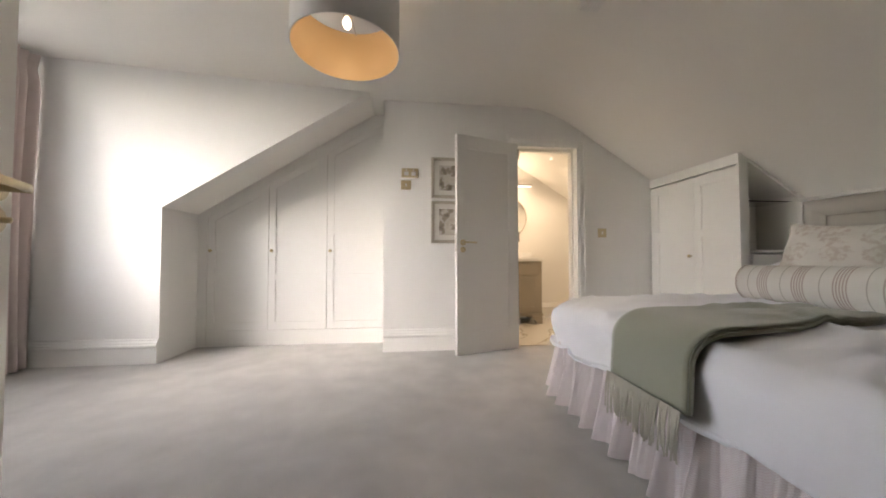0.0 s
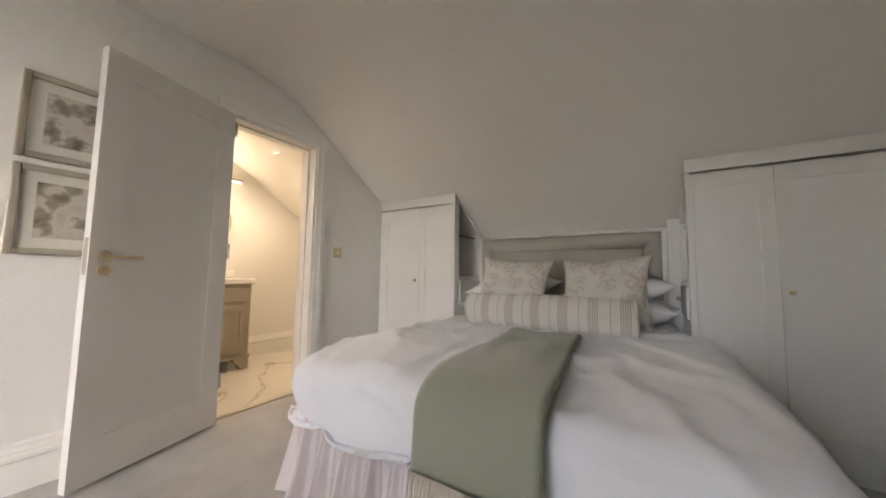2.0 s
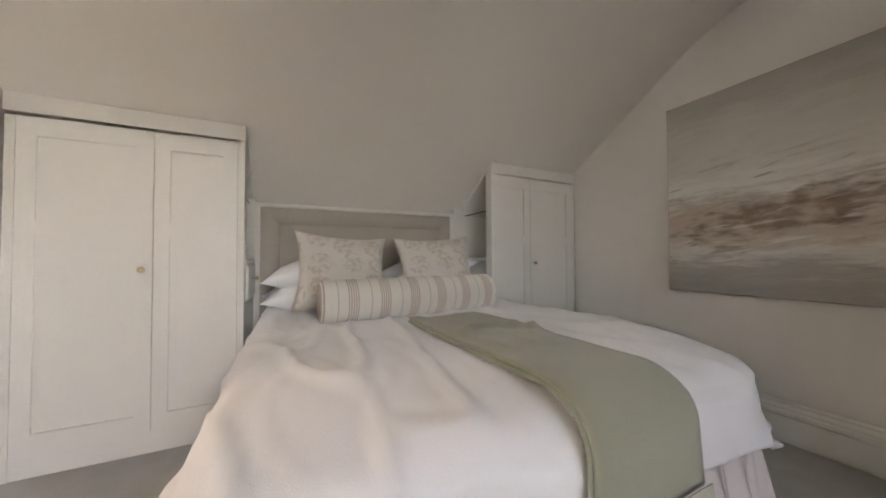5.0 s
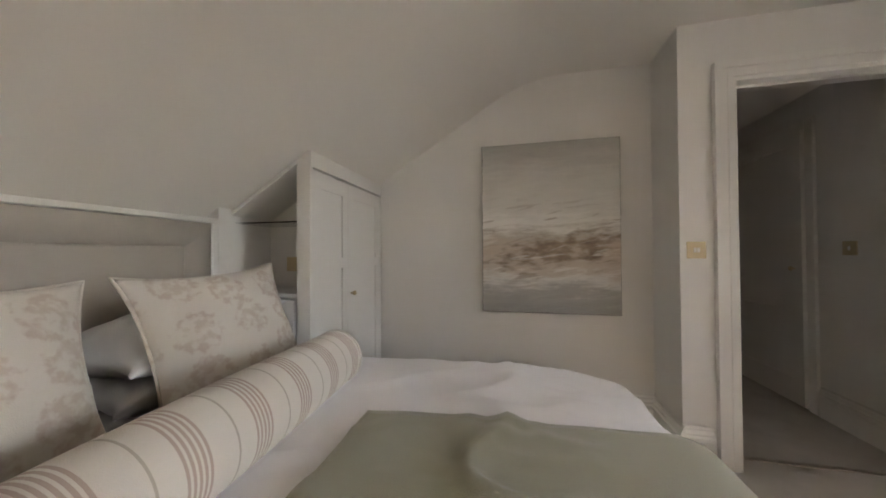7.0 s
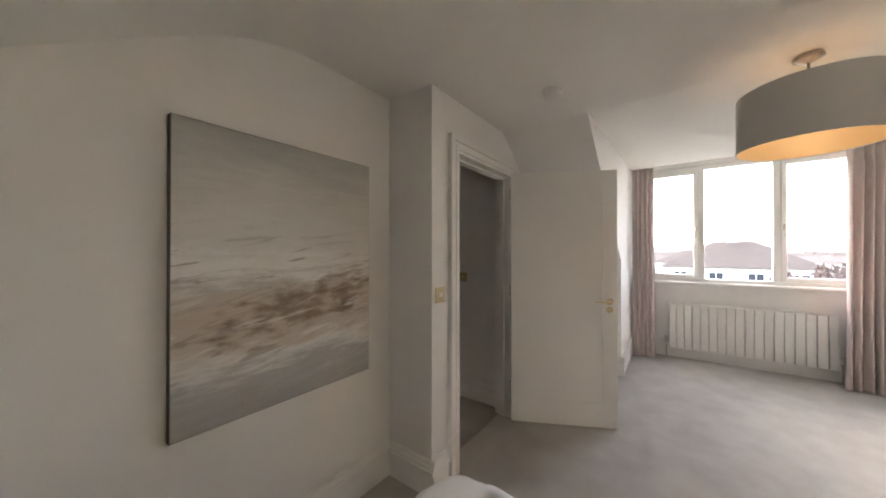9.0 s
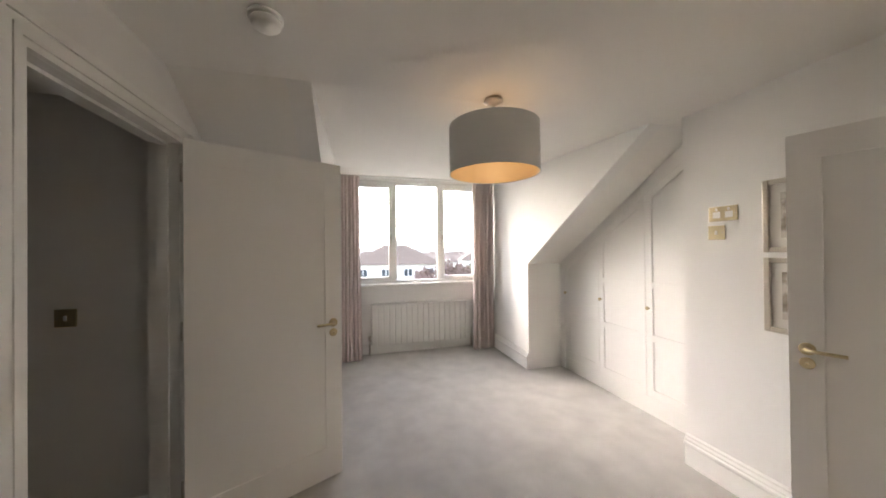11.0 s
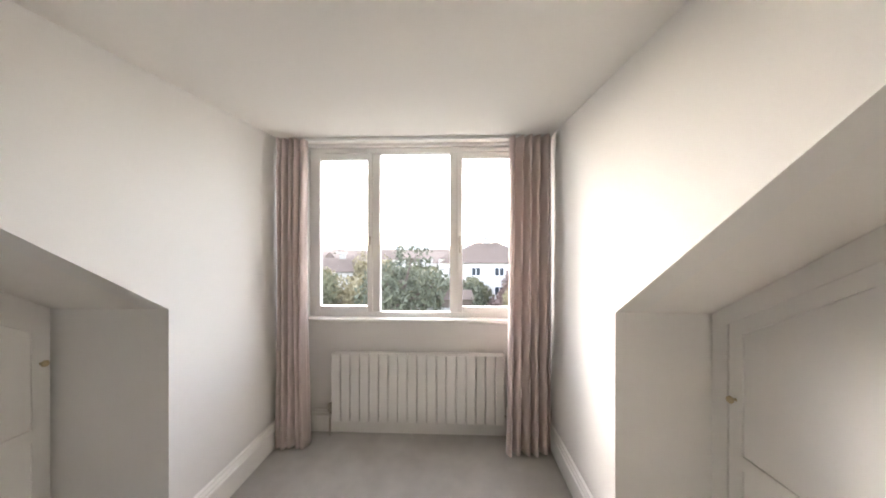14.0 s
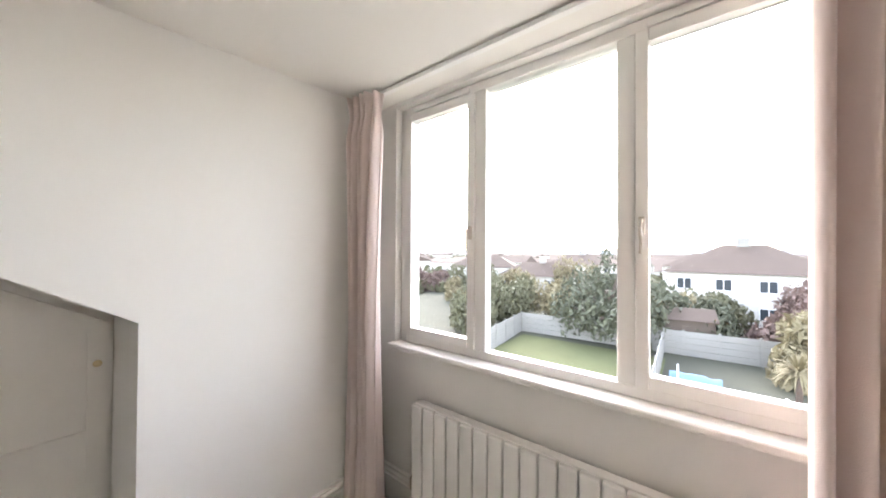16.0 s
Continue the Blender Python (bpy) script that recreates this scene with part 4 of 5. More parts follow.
def drape(px, py, r=0.10, lift=0.0, dmax=0.335):
    """A cloth laid over the bed: flat coordinates to a place, falling over foot and sides."""
    ix0, iy0, iy1 = BX0 + r, BY0 + r, BY1 - r
    if px > 4.36:                       # inside the alcove
        k = min(1, (px - 4.36) / 0.12)
        iy0, iy1 = iy0 + 0.14 * k, iy1 - 0.01 * k
    cx, cy = max(px, ix0), min(max(py, iy0), iy1)
    dx, dy = px - cx, py - cy
    d = math.hypot(dx, dy)
    if d < 1e-6:
        return Vector((px, py, TOP + lift)), 0.0
    ux, uy = dx / d, dy / d
    d = min(d, dmax)
    R = r + lift
    q = d / r
    if q < math.pi / 2:
        o, z = R * math.sin(q), TOP - r + R * math.cos(q)
    else:
        e = d - r * math.pi / 2
        o, z = R + 0.06 * e, TOP - r - e
    return Vector((cx + ux * o, cy + uy * o, z)), d


def duvet_fn(u, v):
    px = BX0 - 0.30 + u * (BX1 - BX0 + 0.30)
    py = BY0 - 0.30 + v * (BY1 - BY0 + 0.60)
    p, d = drape(px, py)
    w = noise.noise(Vector((px * 2.1, py * 2.6, 0.3))) * 0.016 + noise.noise(Vector((px * 6, py * 3.2, 4))) * 0.007
    ridge = abs(noise.noise(Vector((px * 1.6 + py * 1.1, py * 3.8 - px * 1.2, 9))))
    w += 0.020 * max(0, 0.13 - ridge) / 0.13 + 0.008 * max(0, 0.1 - abs(noise.noise(Vector((px * 2.6 - py * 1.3, py * 7 + px * 2, 2))))) / 0.1
    edge = min(1.0, d / 0.2)
    p.z += w * (1 - 0.7 * edge) - 0.05 * max(0, 1 - (px - BX0) / 0.55) ** 2 * (1 - edge)
    p.z += 0.012 * edge * math.sin(7 * px + 5 * py)
    if d > 0.12:
        out = Vector((px - max(px, BX0 + 0.1), py - min(max(py, BY0 + 0.1), BY1 - 0.1), 0)).normalized()
        p += out * (0.022 * edge * math.sin(11 * (px - py) + 3 * noise.noise(Vector((px * 3, py * 3, 1)))))
    return p


dv = tagged(finish("duvet", grid(duvet_fn, 110, 120), LINEN, smooth=True), "white cotton duvet, slightly creased, falling over the bed", "duvet")
thicken(dv, 0.02)


def valance_path():
    pts = [(4.30, BY1 - 0.02), (BX0 + 0.06, BY1 - 0.02), (BX0 + 0.02, BY1 - 0.06), (BX0 + 0.02, BY0 + 0.06), (BX0 + 0.06, BY0 + 0.02), (4.30, BY0 + 0.06)]
    out = []
    for a, b in zip(pts, pts[1:]):
        a, b = Vector(a), Vector(b)
        n = max(2, int((b - a).length / 0.008))
        nrm = Vector((-(b - a).y, (b - a).x)).normalized() * -1
        for i in range(n):
            out.append((a + (b - a) * i / n, nrm))
    return out


VP = valance_path()


def valance_fn(u, v):
    p, nrm = VP[min(len(VP) - 1, int(u * (len(VP) - 1)))]
    s = u * 5.4
    low = 1 - v
    f = math.sin(s * 42 + 2.5 * noise.noise(Vector((s * 3, 0, 0)))) + 0.5 * math.sin(s * 71 + 4 * noise.noise(Vector((s * 2, 5, 0))))
    o = (0.006 + 0.034 * low) * f + 0.045 * low + 0.02 * low * noise.noise(Vector((s * 5, 3, v)))
    z = 0.004 + v * 0.33 + 0.006 * low * math.sin(s * 30)
    return Vector((p.x + nrm.x * o, p.y + nrm.y * o, max(0.003, z)))


vl = tagged(finish("bed_valance", grid(valance_fn, 900, 10), GINGHAM, smooth=True), "pale rose checked valance, gathered in deep ruffles to the carpet", "valance")

throw = thing("throw_blanket", "folded sage green wool throw with cream fringe over the bed foot", "blanket")


def throw_layer(y_head, y_foot, lift, x_head, hang):
    def fn(u, v):
        s = x_head - u * (x_head - BX0 + hang)
        k = min(1, u * 1.3)
        a, b = [h + (f - h) * k for h, f in zip(y_head, y_foot)]
        py = a + (b - a) * v
        base = duvet_fn((s - (BX0 - 0.30)) / (BX1 - BX0 + 0.30), (py - (BY0 - 0.30)) / (BY1 - BY0 + 0.60)) if s > BX0 - 0.28 else None
        p, d = drape(s, py, lift=lift, dmax=0.5)
        if base is not None:
            t = max(0.0, 1 - d / 0.10)
            p.z = p.z * (1 - t) + (max(p.z, base.z + lift)) * t
        p.x -= 0.024 * min(1, d / 0.1)
        p.z += 0.004 * math.sin(9 * py + 4 * s) + 0.004 * noise.noise(Vector((s * 7, py * 7, lift * 50)))
        return p
    return grid(fn, 60, 18)


for i, (dy, lf) in enumerate(((0.0, 0.009), (0.012, 0.019), (0.004, 0.029))):
    t = part("fold", throw_layer((1.315 - dy, 1.66 + dy), (1.245 - dy * 0.5, 1.61 + dy), lf, 3.82 + 0.012 * i, 0.20), SAGE, throw, smooth=True)
    thicken(t, 0.008)
bm = bmesh.new()
rnd = random.Random(5)
for i in range(64):
    y = 1.248 + 0.36 * i / 63
    top, _ = drape(BX0 - 0.195, y, lift=0.03, dmax=0.5)
    x, z = top.x - 0.04, top.z + 0.008
    l = rnd.uniform(0.13, 0.17)
    a, b = rnd.uniform(-0.012, 0.012), rnd.uniform(-0.012, 0.006)
    tube([(x, y, z), (x + b * 0.4 - 0.006, y + a * 0.5, z - l * 0.4), (x + b - 0.008, y + a + rnd.uniform(-0.006, 0.006), z - l)], 0.0032, 5, bm=bm)
fr = part("fringe", bm, FRINGE, throw, "cream knotted wool fringe", True)
fr["kind"] = "stuff"


def cushion_bm(w, h, t, n=30, puff=2.2, seed=0, ear=0.13):
    bm = bmesh.new()
    for s in (1, -1):
        def fn(u, v):
            a, b = 2 * u - 1, 2 * v - 1
            pin = 1 - ear * (1 - abs(b) ** 2.4) * abs(a) ** 3
            pin2 = 1 - ear * (1 - abs(a) ** 2.4) * abs(b) ** 3
            e = max(0.0, (1 - abs(a) ** puff)) * max(0.0, (1 - abs(b) ** puff))
            z = t / 2 * e ** 0.55
            z += (0.012 * noise.noise(Vector((a * 3 + seed, b * 3, s))) + 0.007 * noise.noise(Vector((a * 7 + b * 3, b * 4 + seed, s)))) * min(1, e * 4)
            return Vector((a * w / 2 * pin, b * h / 2 * pin2, s * z))
        g = grid(fn, n, n)
        me = bpy.data.meshes.new("half")
        g.to_mesh(me)
        g.free()
        bm.from_mesh(me)
        bpy.data.meshes.remove(me)
    bmesh.ops.remove_doubles(bm, verts=bm.verts[:], dist=0.0006)
    return bm


def edge_path(w, h, n=18):
    out = []
    for i in range(4 * n):
        k, f = divmod(i, n)
        c = 2 * f / n - 1
        a, b = ((c, -1), (1, c), (-c, 1), (-1, -c))[k]
        pin = 1 - 0.13 * (1 - abs(b) ** 2.4) * abs(a) ** 3
        pin2 = 1 - 0.13 * (1 - abs(a) ** 2.4) * abs(b) ** 3
        out.append((a * w / 2 * pin, b * h / 2 * pin2, 0))
    return out


def standing(x, y, z, lean, turn, roll=0):
    """A cushion that stands on its edge and faces -x: its own x runs along y, its y up."""
    return Matrix.Translation((x, y, z)) @ pose(0, 0, 0, 0, 0, -90 + turn) @ pose(0, 0, 0, 90 - lean, 0, 0) @ pose(0, 0, 0, 0, 0, roll)


for i, (y, z, tn, rl) in enumerate(((1.88, 0.832, 4, -4), (1.265, 0.83, -7, 3))):
    c = thing("scatter_cushion", "oatmeal cushion with faded rose flower print and piped edge", "cushion", standing(4.395, y, z, 22, tn, rl), group="patterned cushions on the bed")
    part("cover", cushion_bm(0.54, 0.475, 0.17, seed=i * 7), FLORAL, c, smooth=True)
    part("piping", tube(edge_path(0.54, 0.475), 0.0055, 6, True), FLORAL, c, "oatmeal piping", True)
for y, z, tn, s in ((1.985, 0.685, 4, 1), (1.965, 0.825, -4, 2), (1.20, 0.685, -3, 3), (1.225, 0.825, 5, 4)):
    p = thing("pillow", "plump white pillow lying in a stack of two", "pillow", pose(4.655, y, z, 0, 9 if z > 0.7 else 4, 90 + tn), group="white pillows on the bed")
    part("pillowcase", cushion_bm(0.70, 0.43, 0.19, puff=2.3, seed=s * 3, ear=0.15), PILLOWCASE, p, smooth=True)

bo = thing("bolster", "long bolster in cream and rose ticking stripe, piped ends", "bolster", pose(4.065, 1.555, 0.703, 0, 0, 93))
L = 0.98
prof = [(0.0005, -L / 2), (0.05, -L / 2), (0.085, -L / 2 + 0.001), (0.1, -L / 2 + 0.02), (0.104, -L / 4), (0.106, 0), (0.104, L / 4), (0.1, L / 2 - 0.02), (0.085, L / 2 - 0.001), (0.05, L / 2), (0.0005, L / 2)]
fine = []
for (ra, za), (rb, zb) in zip(prof, prof[1:]):
    for k in range(4):
        fine.append((ra + (rb - ra) * k / 4, za + (zb - za) * k / 4))
fine.append(prof[-1])
part("cover", lathe(fine, 40, pose(0, 0, 0, 0, 90, 0)), STRIPE, bo, smooth=True)
for x in (-L / 2 + 0.012, L / 2 - 0.012):
    part("piping", tube([(x, 0.099 * math.cos(a), 0.099 * math.sin(a)) for a in [6.2832 * k / 40 for k in range(40)]], 0.0055, 6, True), STRIPE, bo, "cream piping", True)

# ---- bathroom seen through its doorway ----
BYB, BXW, BXE = 4.72, 2.5, 5.0
structure("wall_bath_back", prism(bmesh.new(), wall_profile(BXW, BXE), "y", BYB, BYB + 0.1), WALL, "cream painted bathroom wall", "wall")
structure("wall_bath_west", boxes((BXW - 0.1, Y_N + 0.16, 0, BXW, BYB + 0.1, RIDGE_Z)), WALL, "cream painted bathroom wall", "wall")
structure("wall_bath_east", boxes((BXE, Y_N, 0, BXE + 0.1, BYB + 0.1, roof(BXE + 0.1))), WALL, "low painted bathroom wall", "wall")
skirting("baseboard_11", "x", BXW, BXE, BYB, -1)
bathfloor = structure("floor_bath", boxes((BXW, 3.301, -0.12, BXE, BYB, -0.004)), MARBLE, "cream marble tiles with brown veins", "tile floor")
vanity = thing("vanity_unit", "taupe painted vanity unit on bracket feet with white basin", "vanity")
VX0, VX1, VY0, VY1 = 2.95, 3.70, 4.27, 4.70
part("body", boxes((VX0, VY0, 0.1, VX1, VY1, 0.80), bevel=0.004), VANITY, vanity)
for e, sg in ((VX0, 1), (VX1, -1)):
    part("bracket_foot", prism(bmesh.new(), [(e, 0.003), (e + sg * 0.07, 0.003), (e + sg * 0.085, 0.04), (e + sg * 0.13, 0.075), (e + sg * 0.13, 0.1), (e, 0.1)], "y", VY0 - 0.012, VY0 + 0.05), VANITY, vanity)
    part("back_foot", prism(bmesh.new(), [(e, 0.003), (e + sg * 0.05, 0.003), (e + sg * 0.05, 0.1), (e, 0.1)], "y", VY1 - 0.06, VY1), VANITY, vanity)
part("plinth_moulding", boxes((VX0 - 0.012, VY0 - 0.012, 0.1, VX1 + 0.012, VY1, 0.135), bevel=0.006), VANITY, vanity)
for a, b in ((VX0 + 0.05, (VX0 + VX1) / 2 - 0.003), ((VX0 + VX1) / 2 + 0.003, VX1 - 0.05)):
    bm = boxes((a, VY0 - 0.014, 0.17, b, VY0, 0.6))
    d = part("door", bm, VANITY, vanity)
    for nm, piece in strips(a, b, 0.17, 0.6, VY0 - 0.022, VY0 - 0.014, [(0.17, 0.22)], 0.05):
        part(nm, piece, VANITY, d)
    knob(d, pose(a + 0.03 if a > 3.2 else b - 0.03, VY0 - 0.022, 0.52, 90, 0, 0), 0.014, NICKEL)
part("drawer_front", boxes((VX0 + 0.05, VY0 - 0.016, 0.63, VX1 - 0.05, VY0, 0.77), bevel=0.003), VANITY, vanity)
part("basin", boxes((VX0 - 0.02, VY0 - 0.03, 0.80, VX1 + 0.02, VY1, 0.85), (VX0 - 0.02, VY1 - 0.02, 0.85, VX1 + 0.02, VY1, 0.92), bevel=0.008), CERAMIC, vanity, "white ceramic basin top")
part("tap", tube([(3.33, 4.6, 0.85), (3.33, 4.6, 0.98), (3.33, 4.57, 1.0), (3.33, 4.5, 0.99), (3.33, 4.48, 0.96)], 0.012, 8), NICKEL, vanity, "chrome basin tap", True)
mir = thing("round_mirror", "round bathroom mirror above the vanity", "mirror", pose(3.38, BYB, 1.42, 90, 0, 0))
part("mirror_glass", lathe([(0.28, 0.004), (0.28, 0.014), (0.0005, 0.0145)], 48), MIRROR, mir)
part("rim", tube([(0.283 * math.cos(a), 0.283 * math.sin(a), 0.01) for a in [6.2832 * k / 48 for k in range(48)]], 0.008, 6, True), NICKEL, mir, "slim brass rim", True)
ml = thing("mirror_light", "slim lit bar light above the mirror", "wall lamp")
part("bar", boxes((3.2, BYB - 0.1, 1.86, 3.72, BYB - 0.06, 1.885), bevel=0.004), NICKEL, ml)
part("diffuser", boxes((3.21, BYB - 0.097, 1.853, 3.71, BYB - 0.063, 1.86)), DOWNLIGHT, ml, "glowing diffuser")
part("bracket", boxes((3.44, BYB - 0.06, 1.86, 3.48, BYB, 1.88), bevel=0.002), NICKEL, ml)
dl = thing("downlight", "recessed round bathroom downlight, lit", "downlight", pose(3.72, 4.0, roof(3.72), 180, -math.degrees(math.atan(PITCH)), 0))
part("bezel", lathe([(0.045, 0.0), (0.045, 0.006), (0.036, 0.008)], 24), PLASTIC, dl, smooth=True)
part("lens", lathe([(0.035, 0.0), (0.035, 0.0075), (0.0005, 0.0075)], 24), DOWNLIGHT, dl, "glowing lens")

# ---- hall behind the entry door ----
HX0 = 1.42
structure("wall_hall_west", boxes((HX0 - 0.1, -2.2, 0, HX0, 0.165, 2.3)), WALL, "painted landing wall in shade", "wall")
structure("wall_hall_south", boxes((HX0 - 0.1, -2.3, 0, 3.0, -2.2, 2.3)), WALL, "painted landing wall in shade", "wall")
structure("wall_hall_east", boxes((2.9, -2.2, 0, 3.0, Y_S - 0.12, 2.3)), WALL, "painted landing wall in shade", "wall")
structure("ceiling_hall", boxes((HX0 - 0.1, -2.3, 2.2, 3.0, Y_S - 0.121, 2.3)), CEIL, "landing ceiling in shade", "ceiling")
skirting("baseboard_12", "y", -0.42, 0.16, HX0, 1)
skirting("baseboard_13", "y", -2.2, -1.35, HX0, 1)
hd = thing("hall_cupboard_door", "cream panelled cupboard door on the landing", "door")
bm = boxes((HX0 + 0.004, -1.28, 0.02, HX0 + 0.03, -0.5, 1.95))
for b in ((-1.28, -1.19, 0.02, 1.95), (-0.59, -0.5, 0.02, 1.95), (-1.19, -0.59, 0.02, 0.2), (-1.19, -0.59, 1.86, 1.95), (-1.19, -0.59, 0.6, 0.68), (-1.19, -0.59, 1.2, 1.28)):
    box(bm, HX0 + 0.03, b[0], b[2], HX0 + 0.038, b[1], b[3])
part("leaf", bm, CABINET, hd)
part("surround", boxes((HX0, -1.35, 0, HX0 + 0.02, -1.285, 2.02), (HX0, -0.495, 0, HX0 + 0.02, -0.43, 2.02), (HX0, -1.285, 1.955, HX0 + 0.02, -0.495, 2.02), bevel=0.004), TRIM, hd)
knob(hd, pose(HX0 + 0.038, -0.56, 0.98, 0, 90, 0))
switch_plate("light_switch", "light switch on the landing wall", 0.086, 0.086, pose(HX0, -0.22, 1.12, 0, 0, 90), 1)

# ---- outside ----
GZ = -5.6
bm = bmesh.new()
vs = [bm.verts.new(p) for p in ((-2600, -2600, GZ), (400, -2600, GZ), (400, 2600, GZ), (-2600, 2600, GZ))]
bm.faces.new(vs)
structure("ground", bm, EARTH, "suburban ground with gardens reaching the horizon", "ground")
tagged(finish("lawn", boxes((-26, -9, GZ, -15, 1.2, GZ + 0.03)), GRASS), "mown green back garden lawn", "lawn", kind="structure")


def fence(a, b, label, h=1.7):
    f = thing("garden_fence", label, "fence")
    a, b = Vector(a), Vector(b)
    n = max(1, round((b - a).length / 1.9))
    ang = math.degrees(math.atan2(b.y - a.y, b.x - a.x))
    step = (b - a).length / n
    for i in range(n + 1):
        p = a + (b - a) * i / n
        part("post", boxes((-0.06, -0.06, 0, 0.06, 0.06, h + 0.1), bevel=0.01), STONE, f, m=pose(p.x, p.y, GZ, 0, 0, ang))
        if i < n:
            for k in range(4):
                part("panel", boxes((0.06, -0.025, k * h / 4 + 0.02, step - 0.06, 0.025, (k + 1) * h / 4), bevel=0.008), STONE, f, m=pose(p.x, p.y, GZ, 0, 0, ang))
    return f


fence((-13, -8.2), (-27, -9.6), "grey concrete panel fence along the lawn")
fence((-27, -9.6), (-28, 8), "grey concrete panel fence behind the garden")
fence((-12, 1.2), (-27.5, 1.0), "grey concrete panel fence between gardens")


def tree(name, x, y, h, r, leaf, label, seed, n=1500, size=0.22, trunk=True):
    rnd = random.Random(seed)
    t = thing(name, label, "tree", pose(x, y, GZ))
    bm = tube([(0, 0, 0), (rnd.uniform(-.1, .1), rnd.uniform(-.1, .1), h * 0.25), (rnd.uniform(-.2, .2), rnd.uniform(-.2, .2), h * 0.55)], 0.05 * r + 0.05, 7)
    lobes = []
    for i in range(14):
        a, e = rnd.uniform(0, 6.28), rnd.uniform(0.35, 1.0)
        q = Vector((math.cos(a) * r * rnd.uniform(0.2, 0.7), math.sin(a) * r * rnd.uniform(0.2, 0.7), h * (0.16 + 0.72 * e * rnd.random())))
        lobes.append((q, r * rnd.uniform(0.3, 0.52)))
        tube([(0, 0, h * 0.22), q * 0.6 + Vector((0, 0, h * 0.1)), q], 0.022 * r + 0.01, 5, bm=bm)
    part("trunk", bm, BARK, t, "branching trunk")
    vsl, fsl = [], []
    for i in range(n):
        q, lr = rnd.choice(lobes)
        d = Vector((rnd.gauss(0, 1), rnd.gauss(0, 1), rnd.gauss(0, 0.8))).normalized() * lr * rnd.uniform(0.55, 1.12)
        c = q + d
        c.z = max(0.15, c.z)
        s = size * rnd.uniform(0.6, 1.4)
        rot = Euler((rnd.uniform(0, 6.28), rnd.uniform(0, 6.28), rnd.uniform(0, 6.28))).to_matrix()
        k = len(vsl)
        for p in ((-s, 0, 0), (0, -s * 0.45, s * 0.12), (s, 0, 0), (0, s * 0.45, s * 0.12)):
            vsl.append(c + rot @ Vector(p))
        fsl += [(k, k + 1, k + 2), (k, k + 2, k + 3)]
    me = bpy.data.meshes.new("crown")
    me.from_pydata(vsl, [], fsl)
    me.materials.append(leaf)
    o = new("crown", me)
    o.parent = t
    return t


for i, (x, y, h, r, lf, lb) in enumerate((
        (-29, -3.0, 7.9, 3.9, LEAFDARK, "large dark evergreen tree behind the lawn"), (-31, -7, 5.6, 2.4, LEAFGOLD, "bare-branched autumn tree turning yellow"),
        (-29, -12, 5.4, 2.6, LEAF, "broad green garden tree"), (-34, -17, 5.6, 2.6, LEAF, "broad green garden tree"), (-31, 3.2, 4.4, 1.9, LEAFDARK, "dark green conifer by the fence"),
        (-31, 8.4, 5.0, 2.0, LEAFRED, "russet-leaved tree before the white house"), (-25, 8.2, 4.0, 1.7, LEAFGOLD, "pale bushy shrub by the fence"), (-33, 12.5, 6.8, 2.6, LEAFRED, "dark russet tree beside the house"),
        (-36, 0.5, 4.6, 2.6, LEAF, "broad green tree among the houses"), (-44, -26, 6.0, 3.0, LEAF, "broad green tree among the houses"), (-24, -13, 4.6, 2.0, LEAF, "green shrub beside the fence"),
        (-40, -5.5, 6.0, 2.4, LEAFDARK, "dark green tree beside the house"), (-37, 4.2, 4.2, 1.8, LEAF, "rounded green tree in front of the white house"), (-36, 9.6, 4.8, 1.9, LEAFRED, "russet tree in front of the white house"), (-34, 1.2, 4.4, 1.8, LEAFGOLD, "yellowing tree in front of the white house"), (-50, -12, 6.6, 2.8, LEAFGOLD, "yellowing tree among the houses"), (-40, 22, 6.6, 3.0, LEAF, "broad green tree among the houses"))):
    tree("tree", x, y, h * 0.94, r * 1.3, lf, lb, 20 + i, 4200, 0.24)
rnd = random.Random(31)
for i in range(26):
    x, y = -rnd.uniform(29.5, 60), rnd.choice((rnd.uniform(-44, -4), rnd.uniform(13, 34)))
    tree("shrub", x, y, rnd.uniform(2.6, 5.4), rnd.uniform(1.8, 3.0), rnd.choice((LEAF, LEAFDARK, LEAFGOLD, LEAFRED)), "bushy garden shrub among back gardens", 200 + i, 2200, 0.3)

# cordyline with long strap leaves
palm = thing("cabbage_palm", "spiky cabbage palm in the next garden", "tree", pose(-20.5, 6.3, GZ))
part("trunk", tube([(0, 0, 0), (0.05, 0, 1.1), (0, 0.05, 1.9)], 0.12, 8), BARK, palm)
bm = bmesh.new()
rnd = random.Random(77)
for i in range(150):
    a, e = rnd.uniform(0, 6.28), rnd.uniform(-0.5, 1.35)
    l = rnd.uniform(0.8, 1.2)
    d = Vector((math.cos(a) * math.cos(e), math.sin(a) * math.cos(e), math.sin(e)))
    s = Vector((-math.sin(a), math.cos(a), 0)) * 0.035
    b0, b1, b2 = Vector((0, 0, 1.95)), Vector((0, 0, 1.95)) + d * l * 0.55, Vector((0, 0, 1.9 - 0.25 * (1 - e / 1.4))) + d * l
    q = [bm.verts.new(p) for p in (b0 - s, b0 + s, b1 + s, b1 - s, b2)]
    bm.faces.new(q[:4])
    bm.faces.new((q[3], q[2], q[4]))
part("crown", bm, LEAFGOLD, palm, "long strap leaves")


